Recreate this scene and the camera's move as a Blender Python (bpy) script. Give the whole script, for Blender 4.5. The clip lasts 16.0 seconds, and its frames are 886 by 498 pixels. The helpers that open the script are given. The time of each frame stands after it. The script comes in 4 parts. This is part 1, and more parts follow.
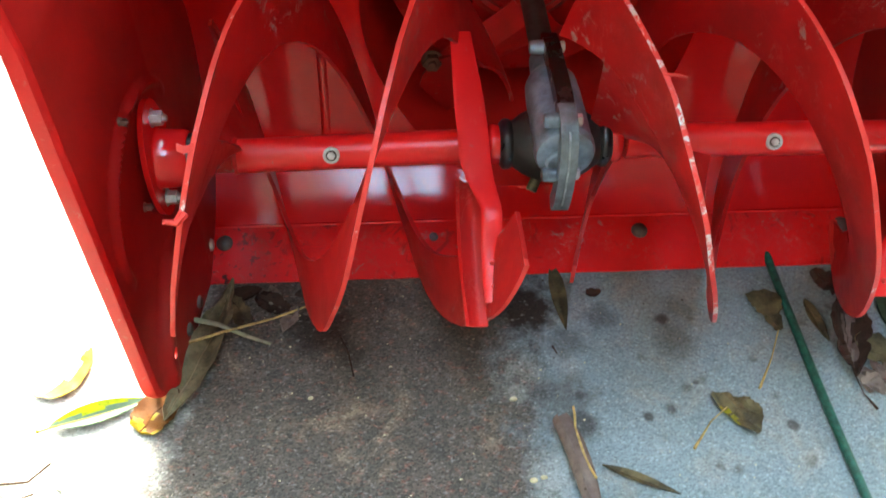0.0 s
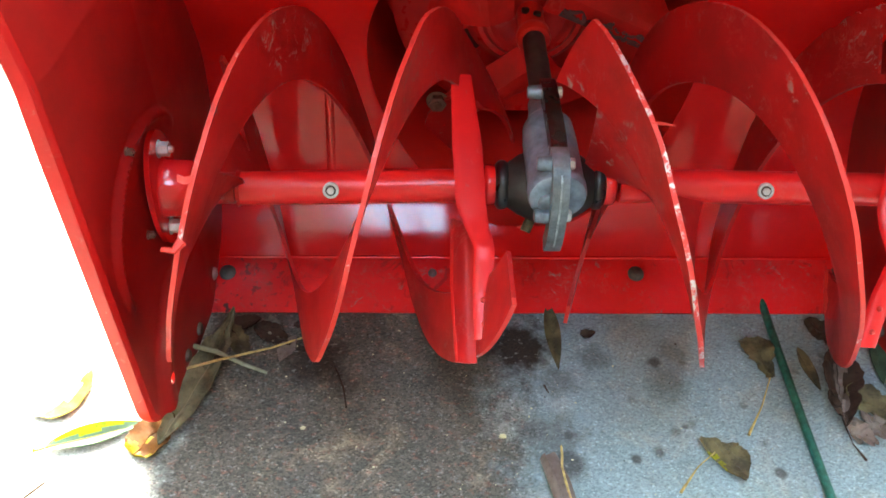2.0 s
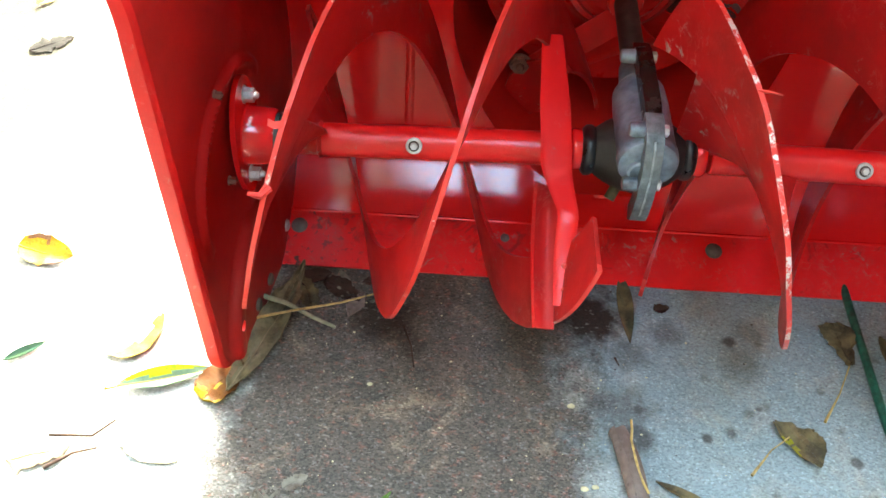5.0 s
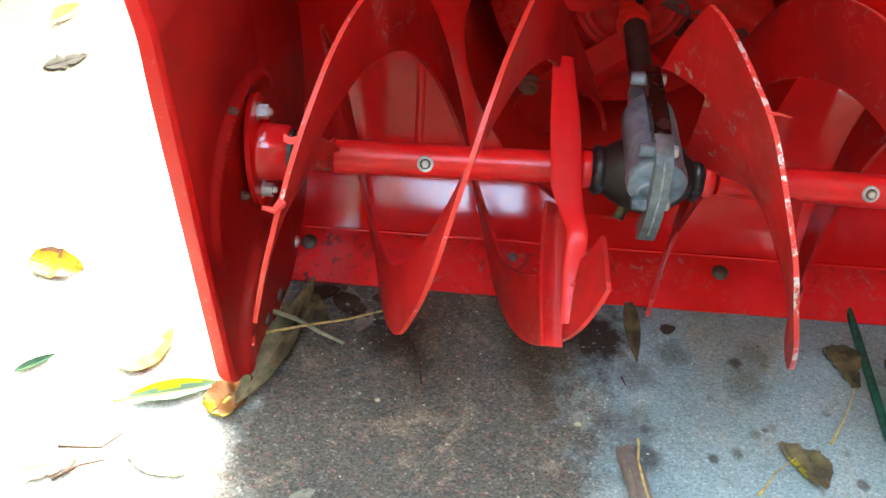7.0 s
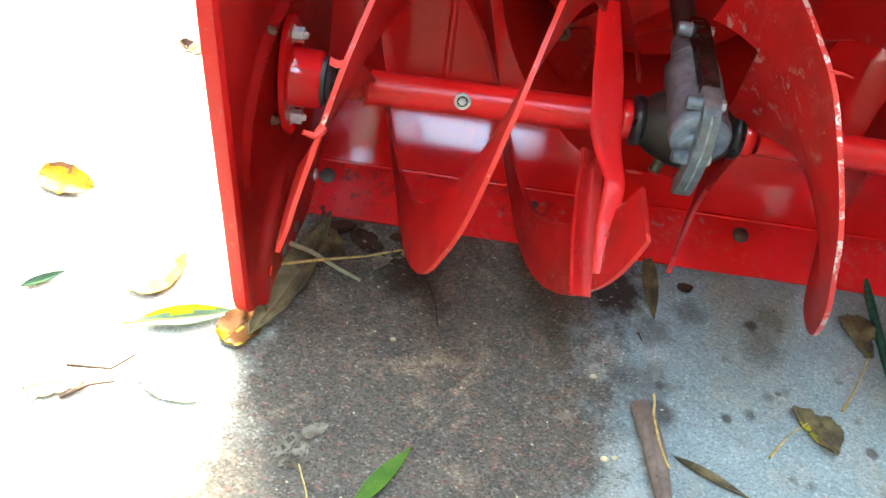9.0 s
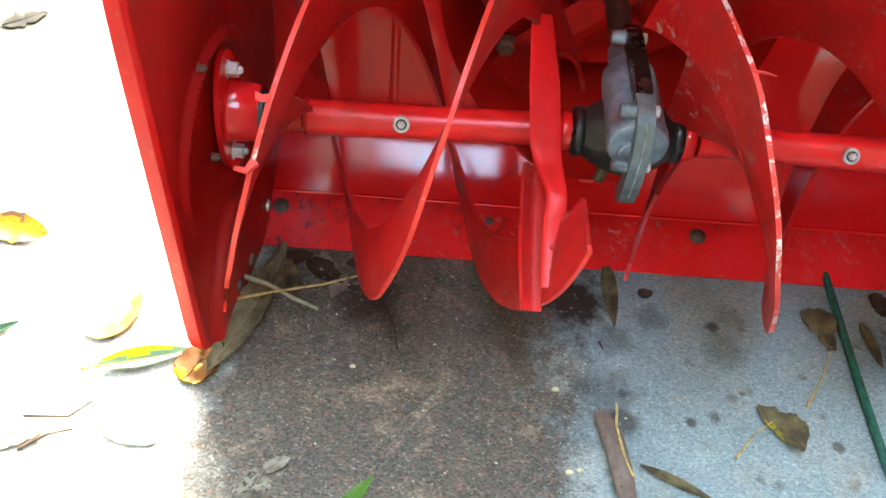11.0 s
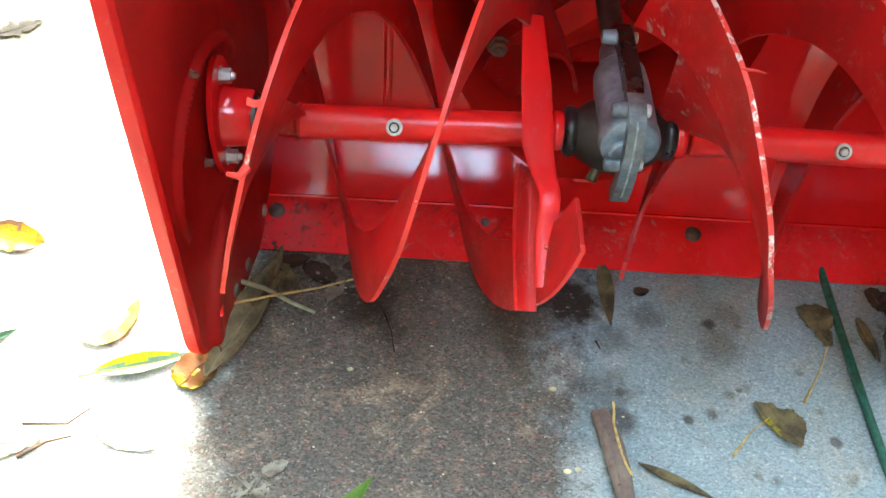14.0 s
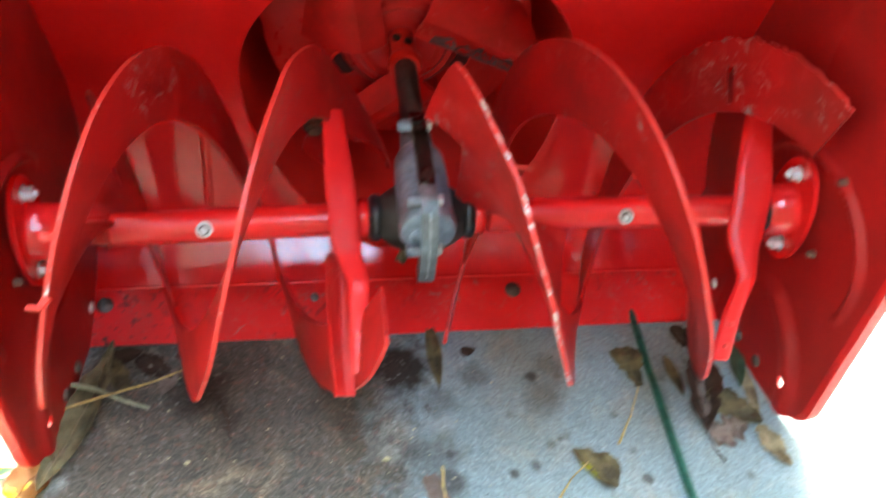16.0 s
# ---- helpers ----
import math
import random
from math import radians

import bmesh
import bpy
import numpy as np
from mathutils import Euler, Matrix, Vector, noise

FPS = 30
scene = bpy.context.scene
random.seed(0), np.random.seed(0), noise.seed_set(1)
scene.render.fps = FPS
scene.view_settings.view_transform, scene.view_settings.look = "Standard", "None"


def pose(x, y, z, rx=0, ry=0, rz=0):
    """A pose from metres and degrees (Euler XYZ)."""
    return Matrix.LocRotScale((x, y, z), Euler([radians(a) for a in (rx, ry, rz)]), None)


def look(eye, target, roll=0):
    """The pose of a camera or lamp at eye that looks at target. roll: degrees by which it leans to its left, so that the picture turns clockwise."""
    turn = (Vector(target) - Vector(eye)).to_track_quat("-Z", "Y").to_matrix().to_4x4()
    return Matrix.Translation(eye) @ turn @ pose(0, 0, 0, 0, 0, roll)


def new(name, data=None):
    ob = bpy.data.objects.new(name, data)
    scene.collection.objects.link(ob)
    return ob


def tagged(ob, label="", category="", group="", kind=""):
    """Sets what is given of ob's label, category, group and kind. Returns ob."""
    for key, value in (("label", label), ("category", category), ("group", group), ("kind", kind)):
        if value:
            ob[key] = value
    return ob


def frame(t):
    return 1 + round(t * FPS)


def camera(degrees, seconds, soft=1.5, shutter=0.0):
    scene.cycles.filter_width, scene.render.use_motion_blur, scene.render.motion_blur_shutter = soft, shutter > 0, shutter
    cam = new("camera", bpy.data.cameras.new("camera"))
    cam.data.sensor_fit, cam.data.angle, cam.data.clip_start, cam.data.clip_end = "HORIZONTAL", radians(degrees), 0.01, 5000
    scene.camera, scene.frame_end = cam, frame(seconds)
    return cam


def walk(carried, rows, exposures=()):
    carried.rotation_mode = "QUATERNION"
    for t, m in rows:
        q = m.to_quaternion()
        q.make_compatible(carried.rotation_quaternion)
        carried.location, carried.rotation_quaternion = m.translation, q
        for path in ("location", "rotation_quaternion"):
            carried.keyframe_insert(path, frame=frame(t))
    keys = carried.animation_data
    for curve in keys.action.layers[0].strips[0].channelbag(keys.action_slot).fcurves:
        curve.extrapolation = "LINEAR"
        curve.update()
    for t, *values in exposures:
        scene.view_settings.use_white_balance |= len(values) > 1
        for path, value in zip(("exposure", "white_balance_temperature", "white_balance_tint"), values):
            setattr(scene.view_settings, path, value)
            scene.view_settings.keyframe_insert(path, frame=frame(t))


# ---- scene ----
# snow blower front, auger axis along x, open front towards -y, ground at z = 0
cam = camera(53.2, 16.0, soft=1.55, shutter=0.5)
PATH = [
    (0, (-0.116, -0.505, 0.6), (-0.044, 0.858, -0.862), 0.4),
    (0.5, (-0.107, -0.505, 0.608), (-0.054, 0.893, -0.821), 0.8),
    (1, (-0.107, -0.491, 0.617), (-0.148, 0.878, -0.84), -3.2),
    (1.3, (-0.107, -0.498, 0.665), (-0.151, 0.899, -0.766), -0.4),
    (1.5, (-0.114, -0.502, 0.658), (-0.15, 0.992, -0.671), 0.2),
    (1.7, (-0.117, -0.505, 0.633), (-0.089, 0.93, -0.76), 2.9),
    (2, (-0.098, -0.515, 0.61), (-0.067, 0.909, -0.795), 1.1),
    (2.5, (-0.105, -0.507, 0.601), (-0.092, 0.899, -0.821), 1.3),
    (3, (-0.113, -0.509, 0.596), (-0.14, 0.889, -0.834), 1.1),
    (3.5, (-0.119, -0.513, 0.592), (-0.154, 0.87, -0.852), 2.0),
    (4, (-0.124, -0.514, 0.594), (-0.169, 0.87, -0.85), 2.2),
    (4.2, (-0.122, -0.514, 0.594), (-0.177, 0.862, -0.857), 1.9),
    (6.5, (-0.13, -0.518, 0.6), (-0.203, 0.882, -0.827), 1.6),
    (7, (-0.13, -0.522, 0.597), (-0.203, 0.891, -0.817), 2.2),
    (7.5, (-0.132, -0.525, 0.599), (-0.207, 0.879, -0.824), 2.1),
    (8, (-0.139, -0.525, 0.596), (-0.213, 0.868, -0.837), 3.2),
    (8.5, (-0.166, -0.525, 0.589), (-0.252, 0.837, -0.873), 5.4),
    (9, (-0.169, -0.523, 0.579), (-0.174, 0.818, -0.905), 8.1),
    (9.5, (-0.154, -0.52, 0.584), (-0.14, 0.839, -0.883), 6.5),
    (10, (-0.142, -0.517, 0.583), (-0.14, 0.847, -0.88), 5.1),
    (10.2, (-0.138, -0.515, 0.583), (-0.141, 0.849, -0.879), 4.5),
    (12.5, (-0.134, -0.519, 0.587), (-0.134, 0.852, -0.869), 4.1),
    (13, (-0.136, -0.521, 0.587), (-0.144, 0.855, -0.865), 4.2),
    (13.5, (-0.135, -0.518, 0.586), (-0.135, 0.856, -0.868), 3.7),
    (14, (-0.13, -0.516, 0.586), (-0.134, 0.852, -0.873), 3.2),
    (14.5, (-0.126, -0.518, 0.588), (-0.142, 0.849, -0.873), 2.5),
    (15, (-0.126, -0.52, 0.591), (-0.137, 0.852, -0.864), 2.2),
    (15.5, (-0.112, -0.521, 0.596), (-0.031, 0.852, -0.856), 2.5),
    (15.7, (-0.104, -0.522, 0.609), (0.076, 0.87, -0.816), 3.0),
    (16, (-0.077, -0.498, 0.652), (0.171, 0.876, -0.779), 5.5),
]
EXPOSURE = 6.57
walk(cam, [(t, look(eye, target, roll)) for t, eye, target, roll in PATH], [(0.0, EXPOSURE - 0.25, 7800, -7), (0.45, EXPOSURE + 0.2, 7800, -7), (1.0, EXPOSURE, 7800, -7), (1.5, EXPOSURE + 0.32, 7800, -7), (2.1, EXPOSURE + 0.05, 7800, -7), (15.4, EXPOSURE + 0.05, 7800, -7), (16.0, EXPOSURE + 0.28, 7800, -7)])

# ---- light ----
SUN_TRAVEL = Vector((0.03, -1.0, -0.75))
world = bpy.data.worlds.new("sky")
scene.world = world
world.use_nodes = True
wn, wl = world.node_tree.nodes, world.node_tree.links
sky = wn.new("ShaderNodeTexSky")
sky.sky_type, sky.sun_disc = "NISHITA", False
sky.dust_density = 1.6
sky.sun_elevation = math.atan2(-SUN_TRAVEL.z, math.hypot(SUN_TRAVEL.x, SUN_TRAVEL.y))
sky.sun_rotation = math.atan2(-SUN_TRAVEL.x, -SUN_TRAVEL.y)
wl.new(sky.outputs["Color"], wn["Background"].inputs["Color"])
wn["Background"].inputs["Strength"].default_value = 0.15
sun = new("sun", bpy.data.lights.new("sun", "SUN"))
sun.data.energy, sun.data.angle, sun.data.color = 0.06, radians(12.0), (1.0, 0.95, 0.84)
sun.matrix_world = look((0, 0, 3), Vector((0, 0, 3)) + SUN_TRAVEL)


# ---- materials ----
class Nodes:
    """A material's node tree with short calls."""

    def __init__(self, name):
        self.mat = bpy.data.materials.new(name)
        self.mat.use_nodes = True
        self.tree = self.mat.node_tree
        self.bsdf = self.tree.nodes["Principled BSDF"]
        self.obj = self.add("ShaderNodeTexCoord").outputs["Object"]

    def add(self, kind, **values):
        node = self.tree.nodes.new(kind)
        for key, value in values.items():
            node.inputs[key].default_value = value
        return node

    def link(self, a, b):
        self.tree.links.new(a, b)

    def noise(self, scale, detail=4, rough=0.6, coord=None, distortion=0.0):
        node = self.add("ShaderNodeTexNoise", Scale=scale, Detail=detail, Roughness=rough, Distortion=distortion)
        self.link(coord or self.obj, node.inputs["Vector"])
        return node.outputs["Fac"]

    def ramp(self, fac, stops):
        node = self.add("ShaderNodeValToRGB")
        el = node.color_ramp.elements
        while len(el) < len(stops):
            el.new(0.5)
        for e, (p, c) in zip(el, stops):
            e.position, e.color = p, (c, c, c, 1) if isinstance(c, (int, float)) else (*c, 1)
        self.link(fac, node.inputs["Fac"])
        return node.outputs["Color"]

    def mix(self, fac, a, b, how="MIX"):
        node = self.tree.nodes.new("ShaderNodeMix")
        node.data_type, node.blend_type = "RGBA", how
        for value, slot in ((fac, 0), (a, 6), (b, 7)):
            if isinstance(value, (int, float)):
                node.inputs[slot].default_value = value
            elif isinstance(value, tuple):
                node.inputs[slot].default_value = (*value, 1)
            else:
                self.link(value, node.inputs[slot])
        return node.outputs[2]

    def math(self, op, a, b=0.0, c=0.0):
        node = self.tree.nodes.new("ShaderNodeMath")
        node.operation = op
        for slot, value in enumerate((a, b, c)):
            if isinstance(value, (int, float)):
                node.inputs[slot].default_value = value
            else:
                self.link(value, node.inputs[slot])
        return node.outputs[0]

    def bump(self, height, strength, distance):
        node = self.add("ShaderNodeBump", Strength=strength, Distance=distance)
        self.link(height, node.inputs["Height"])
        self.link(node.outputs["Normal"], self.bsdf.inputs["Normal"])

    def done(self, color=None, rough=None, metal=0.0, coat=0.0):
        for value, name in ((color, "Base Color"), (rough, "Roughness")):
            if value is None:
                continue
            if isinstance(value, (int, float)):
                self.bsdf.inputs[name].default_value = value
            elif isinstance(value, tuple):
                self.bsdf.inputs[name].default_value = (*value, 1)
            else:
                self.link(value, self.bsdf.inputs[name])
        self.bsdf.inputs["Metallic"].default_value = metal
        self.bsdf.inputs["Coat Weight"].default_value = coat
        self.bsdf.inputs["Coat Roughness"].default_value = 0.12
        return self.mat


def red_paint(name, wear=0.0, dirt=0.3, rough=0.3, coat=0.1, spec=0.5, bare_end=False, base=None):
    """Gloss red paint on sheet steel; wear: scuffs down to primer and grey steel, dirt: dull film."""
    n = Nodes(name)
    broad, fine = n.noise(9.0, 3), n.noise(120.0, 3)
    col = n.mix(n.ramp(broad, [(0.3, 0), (0.75, 1)]), *(base or (RED, RED_DEEP)))
    film = n.math("MULTIPLY", n.ramp(n.noise(20.0, 5, 0.6), [(0.42, 0), (0.85, 1)]), dirt)
    col = n.mix(film, col, (0.13, 0.022, 0.016))
    r = n.math("ADD", n.math("MULTIPLY", film, 0.12), n.math("MULTIPLY_ADD", fine, 0.08, rough - 0.04))
    if wear > 0:
        scuff = n.ramp(n.noise(75.0, 8, 0.75, distortion=0.6), [(0.62 - 0.1 * wear, 0), (0.68 - 0.1 * wear, 1)])
        patch = n.ramp(n.noise(14.0, 2), [(0.45, 0), (0.6, 1)])
        chip = n.math("MULTIPLY", scuff, n.math("MULTIPLY", patch, min(1.0, 0.35 + wear)))
        col = n.mix(chip, col, (0.30, 0.22, 0.20))
        line = n.ramp(n.noise(11.0, 9, 0.72, distortion=0.5), [(0.488, 0), (0.50, 1), (0.512, 0)])
        col = n.mix(n.math("MULTIPLY", n.math("MULTIPLY", line, n.ramp(n.noise(17.0, 2), [(0.50, 0), (0.62, 1)])), 0.22), col, (0.62, 0.20, 0.17))
        r = n.math("ADD", r, n.math("MULTIPLY", chip, 0.25))
    if bare_end:
        sep = n.add("ShaderNodeSeparateXYZ")
        n.link(n.obj, sep.inputs[0])
        near = n.ramp(n.math("MULTIPLY_ADD", sep.outputs[0], -6.0, -1.0), [(0.15, 0), (0.75, 1)])
        hole = n.math("MULTIPLY", n.ramp(n.noise(130.0, 3, 0.6), [(0.60, 0), (0.64, 1)]), near)
        col = n.mix(hole, col, (0.035, 0.03, 0.028))
        fine_scratch = n.math("MULTIPLY", n.ramp(n.noise(60.0, 6, 0.8, distortion=2.5), [(0.60, 0), (0.66, 0.8)]), near)
        col = n.mix(fine_scratch, col, (0.42, 0.33, 0.31))
        r = n.math("ADD", r, n.math("MULTIPLY", hole, 0.3))
        rub = n.math("MULTIPLY", n.ramp(n.noise(85.0, 7, 0.8, distortion=1.4), [(0.50, 0), (0.64, 0.6)]), n.ramp(n.noise(7.0, 3), [(0.35, 0.25), (0.65, 1)]))
        grime = n.ramp(n.noise(32.0, 5, 0.7, distortion=0.8), [(0.58, 0), (0.66, 0.5)])
        col = n.mix(rub, col, (0.52, 0.075, 0.068))
        col = n.mix(grime, col, (0.10, 0.022, 0.018))
    n.bump(n.noise(380.0, 2), 0.06, 0.0006)
    n.bsdf.inputs["Specular IOR Level"].default_value = spec
    return n.done(col, r, 0.0, coat)


def edge_paint(name, amount):
    """The sheared rim of a flight: red with paint knocked off to bright steel."""
    n = Nodes(name)
    bare = n.ramp(n.noise(38.0, 9, 0.82, distortion=0.4), [(0.70 - amount, 0), (0.73 - amount, 1)])
    n.link(n.math("MULTIPLY", bare, 0.35), n.bsdf.inputs["Metallic"])
    n.bump(n.noise(260.0, 3), 0.3, 0.0008)
    n.bsdf.inputs["Specular IOR Level"].default_value = 0.3
    mat = n.done(n.mix(bare, RED_RIM, (0.62, 0.58, 0.56)), n.math("MULTIPLY_ADD", bare, 0.15, 0.33))
    n.link(n.math("MULTIPLY", bare, 0.35), n.bsdf.inputs["Metallic"])
    return mat


def plain(name, color, rough, metal=0.0, var=0.25, scale=60.0, bump=0.2, coat=0.0):
    n = Nodes(name)
    dark = tuple(c * (1 - var) for c in color)
    light = tuple(min(1.0, c * (1 + var)) for c in color)
    n.bump(n.noise(scale * 4, 4), bump, 0.0008)
    return n.done(n.mix(n.ramp(n.noise(scale, 6, 0.65), [(0.3, 0), (0.7, 1)]), dark, light), n.math("MULTIPLY_ADD", n.noise(scale * 2, 3), 0.2, rough - 0.1), metal, coat)


RED, RED_DEEP, RED_RIM = (0.77, 0.015, 0.020), (0.69, 0.012, 0.017), (0.60, 0.045, 0.040)
M_RED = red_paint("red_gloss_paint", 0.0, 0.15, 0.11, 0.24, 0.38)
M_TUBE = red_paint("red_tube_paint", 0.12, 0.3, 0.30, 0.08, 0.4)
M_ARM = red_paint("red_arm_paint", 0.15, 0.1, 0.30, 0.0, 0.32, base=((0.76, 0.016, 0.021), (0.68, 0.013, 0.018)))
M_EDGE = red_paint("satin_red_edge_paint", 0.1, 0.4, 0.42, 0.0, 0.2, base=((0.58, 0.013, 0.016), (0.48, 0.011, 0.013)))
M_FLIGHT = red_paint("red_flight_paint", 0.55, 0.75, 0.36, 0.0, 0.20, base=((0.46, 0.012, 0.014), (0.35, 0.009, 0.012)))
# plate red set darker in place of dimmer light, besides its dusty film
M_PLATE = red_paint("dusty_shaded_red_plate_paint", 0.0, 0.5, 0.32, 0.0, 0.20, base=((0.37, 0.012, 0.013), (0.29, 0.010, 0.011)))
M_RUSTY = plain("rusty_bolt", (0.15, 0.075, 0.055), 0.6, 0.1, 0.4, 150.0, 0.4)
M_WORN = red_paint("worn_red_paint", 0.42, 0.3, 0.32, 0.0, 0.20, bare_end=True)
M_DRUM = red_paint("dull_red_drum_paint", 0.0, 0.2, 0.45, 0.0, 0.25, base=((0.72, 0.030, 0.026), (0.62, 0.022, 0.020)))
M_BLADE = red_paint("oily_red_blade_paint", 0.08, 0.9, 0.50, 0.0, 0.12, base=((0.64, 0.016, 0.019), (0.54, 0.013, 0.016)))
M_DISC = red_paint("red_disc_paint", 0.08, 0.5, 0.28, 0.0, 0.4, base=((0.58, 0.015, 0.018), (0.48, 0.012, 0.015)))
M_RIM = edge_paint("flight_rim", 0.10)
M_RIM_BARE = edge_paint("chipped_flight_rim", 0.155)
M_ALU = plain("cast_aluminium", (0.160, 0.205, 0.250), 0.42, 0.25, 0.65, 55.0, 0.5)
M_ALU_WORN = plain("worn_cast_aluminium", (0.15, 0.175, 0.19), 0.38, 0.35, 0.6, 90.0, 0.5)
M_ALU_BARE = plain("rubbed_bare_aluminium", (0.34, 0.38, 0.40), 0.35, 0.35, 0.6, 140.0, 0.4)
M_ALU_DARK = plain("oily_cast_aluminium", (0.014, 0.011, 0.009), 0.26, 0.0, 0.5, 60.0, 0.4)
M_HUB = plain("oily_dark_iron", (0.020, 0.018, 0.016), 0.5, 0.1, 0.6, 70.0, 0.5)
M_GREASE = plain("grey_grease", (0.105, 0.062, 0.066), 0.42, 0.0, 0.45, 120.0, 0.6)
M_BRASS = plain("dirty_brass", (0.085, 0.075, 0.035), 0.5, 0.3, 0.5, 150.0, 0.3)
M_HOLE_SHADE = plain("dark_red_hole_shade", (0.035, 0.005, 0.005), 0.9, 0.0, 0.3, 60.0, 0.1)
M_RUBBER = plain("black_rubber", (0.012, 0.013, 0.016), 0.3, 0.0, 0.2, 80.0, 0.1)
M_ZINC = plain("zinc_plated_steel", (0.58, 0.62, 0.64), 0.34, 0.40, 0.2, 200.0, 0.2)
M_DULL_BOLT = plain("dull_carriage_bolt", (0.10, 0.085, 0.075), 0.5, 0.4, 0.5, 150.0, 0.4)
M_SHAFT = plain("rusty_dark_steel", (0.06, 0.05, 0.045), 0.5, 0.4, 0.5, 90.0, 0.4)
M_ROPE = plain("green_plastic_cord", (0.009, 0.075, 0.052), 0.45, 0.0, 0.6, 160.0, 0.3)
M_STONE = plain("grey_painted_plastic", (0.045, 0.056, 0.072), 0.5, 0.0, 0.2, 12.0, 0.2)
M_WHITE = plain("white_plastic", (0.75, 0.75, 0.75), 0.5, 0.0, 0.1, 12.0, 0.1)


def leaf_material(name, base, second, blotch=0.5, rough=0.5, spec=0.1):
    """Leaf skin: two colours in blotches, dark specks, fine veins in relief."""
    n = Nodes(name)
    col = n.mix(n.ramp(n.noise(45.0, 5, 0.65), [(blotch - 0.12, 0), (blotch + 0.12, 1)]), base, second)
    col = n.mix(n.ramp(n.noise(240.0, 3), [(0.62, 0), (0.72, 0.6)]), col, tuple(c * 0.3 for c in second))
    n.bump(n.noise(300.0, 4), 0.5, 0.001)
    n.bsdf.inputs["Specular IOR Level"].default_value = spec
    return n.done(col, rough)


L_YELLOW = leaf_material("yellow_leaf", (0.30, 0.185, 0.014), (0.22, 0.085, 0.012), 0.55)
L_PALE = leaf_material("pale_yellow_leaf", (0.50, 0.45, 0.24), (0.42, 0.36, 0.17), 0.6)
L_GREEN = leaf_material("green_leaf", (0.055, 0.125, 0.022), (0.10, 0.17, 0.035), 0.55, 0.4)
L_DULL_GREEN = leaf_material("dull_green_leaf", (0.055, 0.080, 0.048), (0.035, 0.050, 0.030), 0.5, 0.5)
L_WILLOW = leaf_material("pale_willow_leaf", (0.050, 0.085, 0.066), (0.065, 0.105, 0.070), 0.5, 0.6, 0.02)
L_LIME = leaf_material("lime_leaf", (0.012, 0.027, 0.020), (0.018, 0.032, 0.016), 0.5, 0.6, 0.01)
L_LIME_YELLOW = leaf_material("lime_yellow_leaf", (0.16, 0.19, 0.008), (0.085, 0.13, 0.010), 0.5, 0.6, 0.03)
L_GOLD = leaf_material("golden_leaf_margin", (0.21, 0.145, 0.008), (0.17, 0.115, 0.010), 0.5)
L_OLIVE_YELLOW = leaf_material("olive_leaf_yellow_patch", (0.26, 0.24, 0.02), (0.16, 0.14, 0.03), 0.5, 0.6)
L_BROWN = leaf_material("brown_leaf_skin", (0.070, 0.030, 0.014), (0.11, 0.042, 0.010), 0.55, 0.6, 0.03)
L_ORANGE = leaf_material("orange_brown_leaf", (0.17, 0.065, 0.010), (0.105, 0.060, 0.045), 0.5)
L_TAN = leaf_material("tan_dry_leaf", (0.27, 0.215, 0.13), (0.075, 0.055, 0.034), 0.55, 0.65)
# grey-brown leaf, colour lowered to offset the overbright light on it
L_DIMMED = leaf_material("dimmed_leaf", (0.015, 0.0125, 0.011), (0.009, 0.0075, 0.007), 0.5, 0.9)
L_DRY = leaf_material("dry_olive_tan_leaf", (0.20, 0.165, 0.095), (0.085, 0.075, 0.045), 0.5, 0.6)
L_OLIVE = leaf_material("olive_brown_leaf", (0.150, 0.120, 0.062), (0.055, 0.044, 0.028), 0.5, 0.6)
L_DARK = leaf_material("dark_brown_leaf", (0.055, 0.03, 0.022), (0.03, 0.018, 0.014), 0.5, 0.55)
L_GREY = leaf_material("grey_brown_leaf", (0.19, 0.145, 0.125), (0.12, 0.085, 0.075), 0.5, 0.7)
L_SKEL = leaf_material("skeletal_leaf", (0.22, 0.20, 0.165), (0.085, 0.065, 0.050), 0.50, 0.7)
L_SCRAP = leaf_material("faded_leaf_scrap", (0.17, 0.135, 0.085), (0.085, 0.065, 0.045), 0.5, 0.7)
L_STEM = plain("yellow_stem", (0.40, 0.27, 0.09), 0.5, 0.0, 0.6, 120.0, 0.2)
L_STEM_PALE = plain("pale_stem", (0.46, 0.40, 0.24), 0.5, 0.0, 0.3, 120.0, 0.2)
L_STEM_GREY = plain("grey_green_stem", (0.22, 0.22, 0.14), 0.6, 0.0, 0.3, 120.0, 0.2)


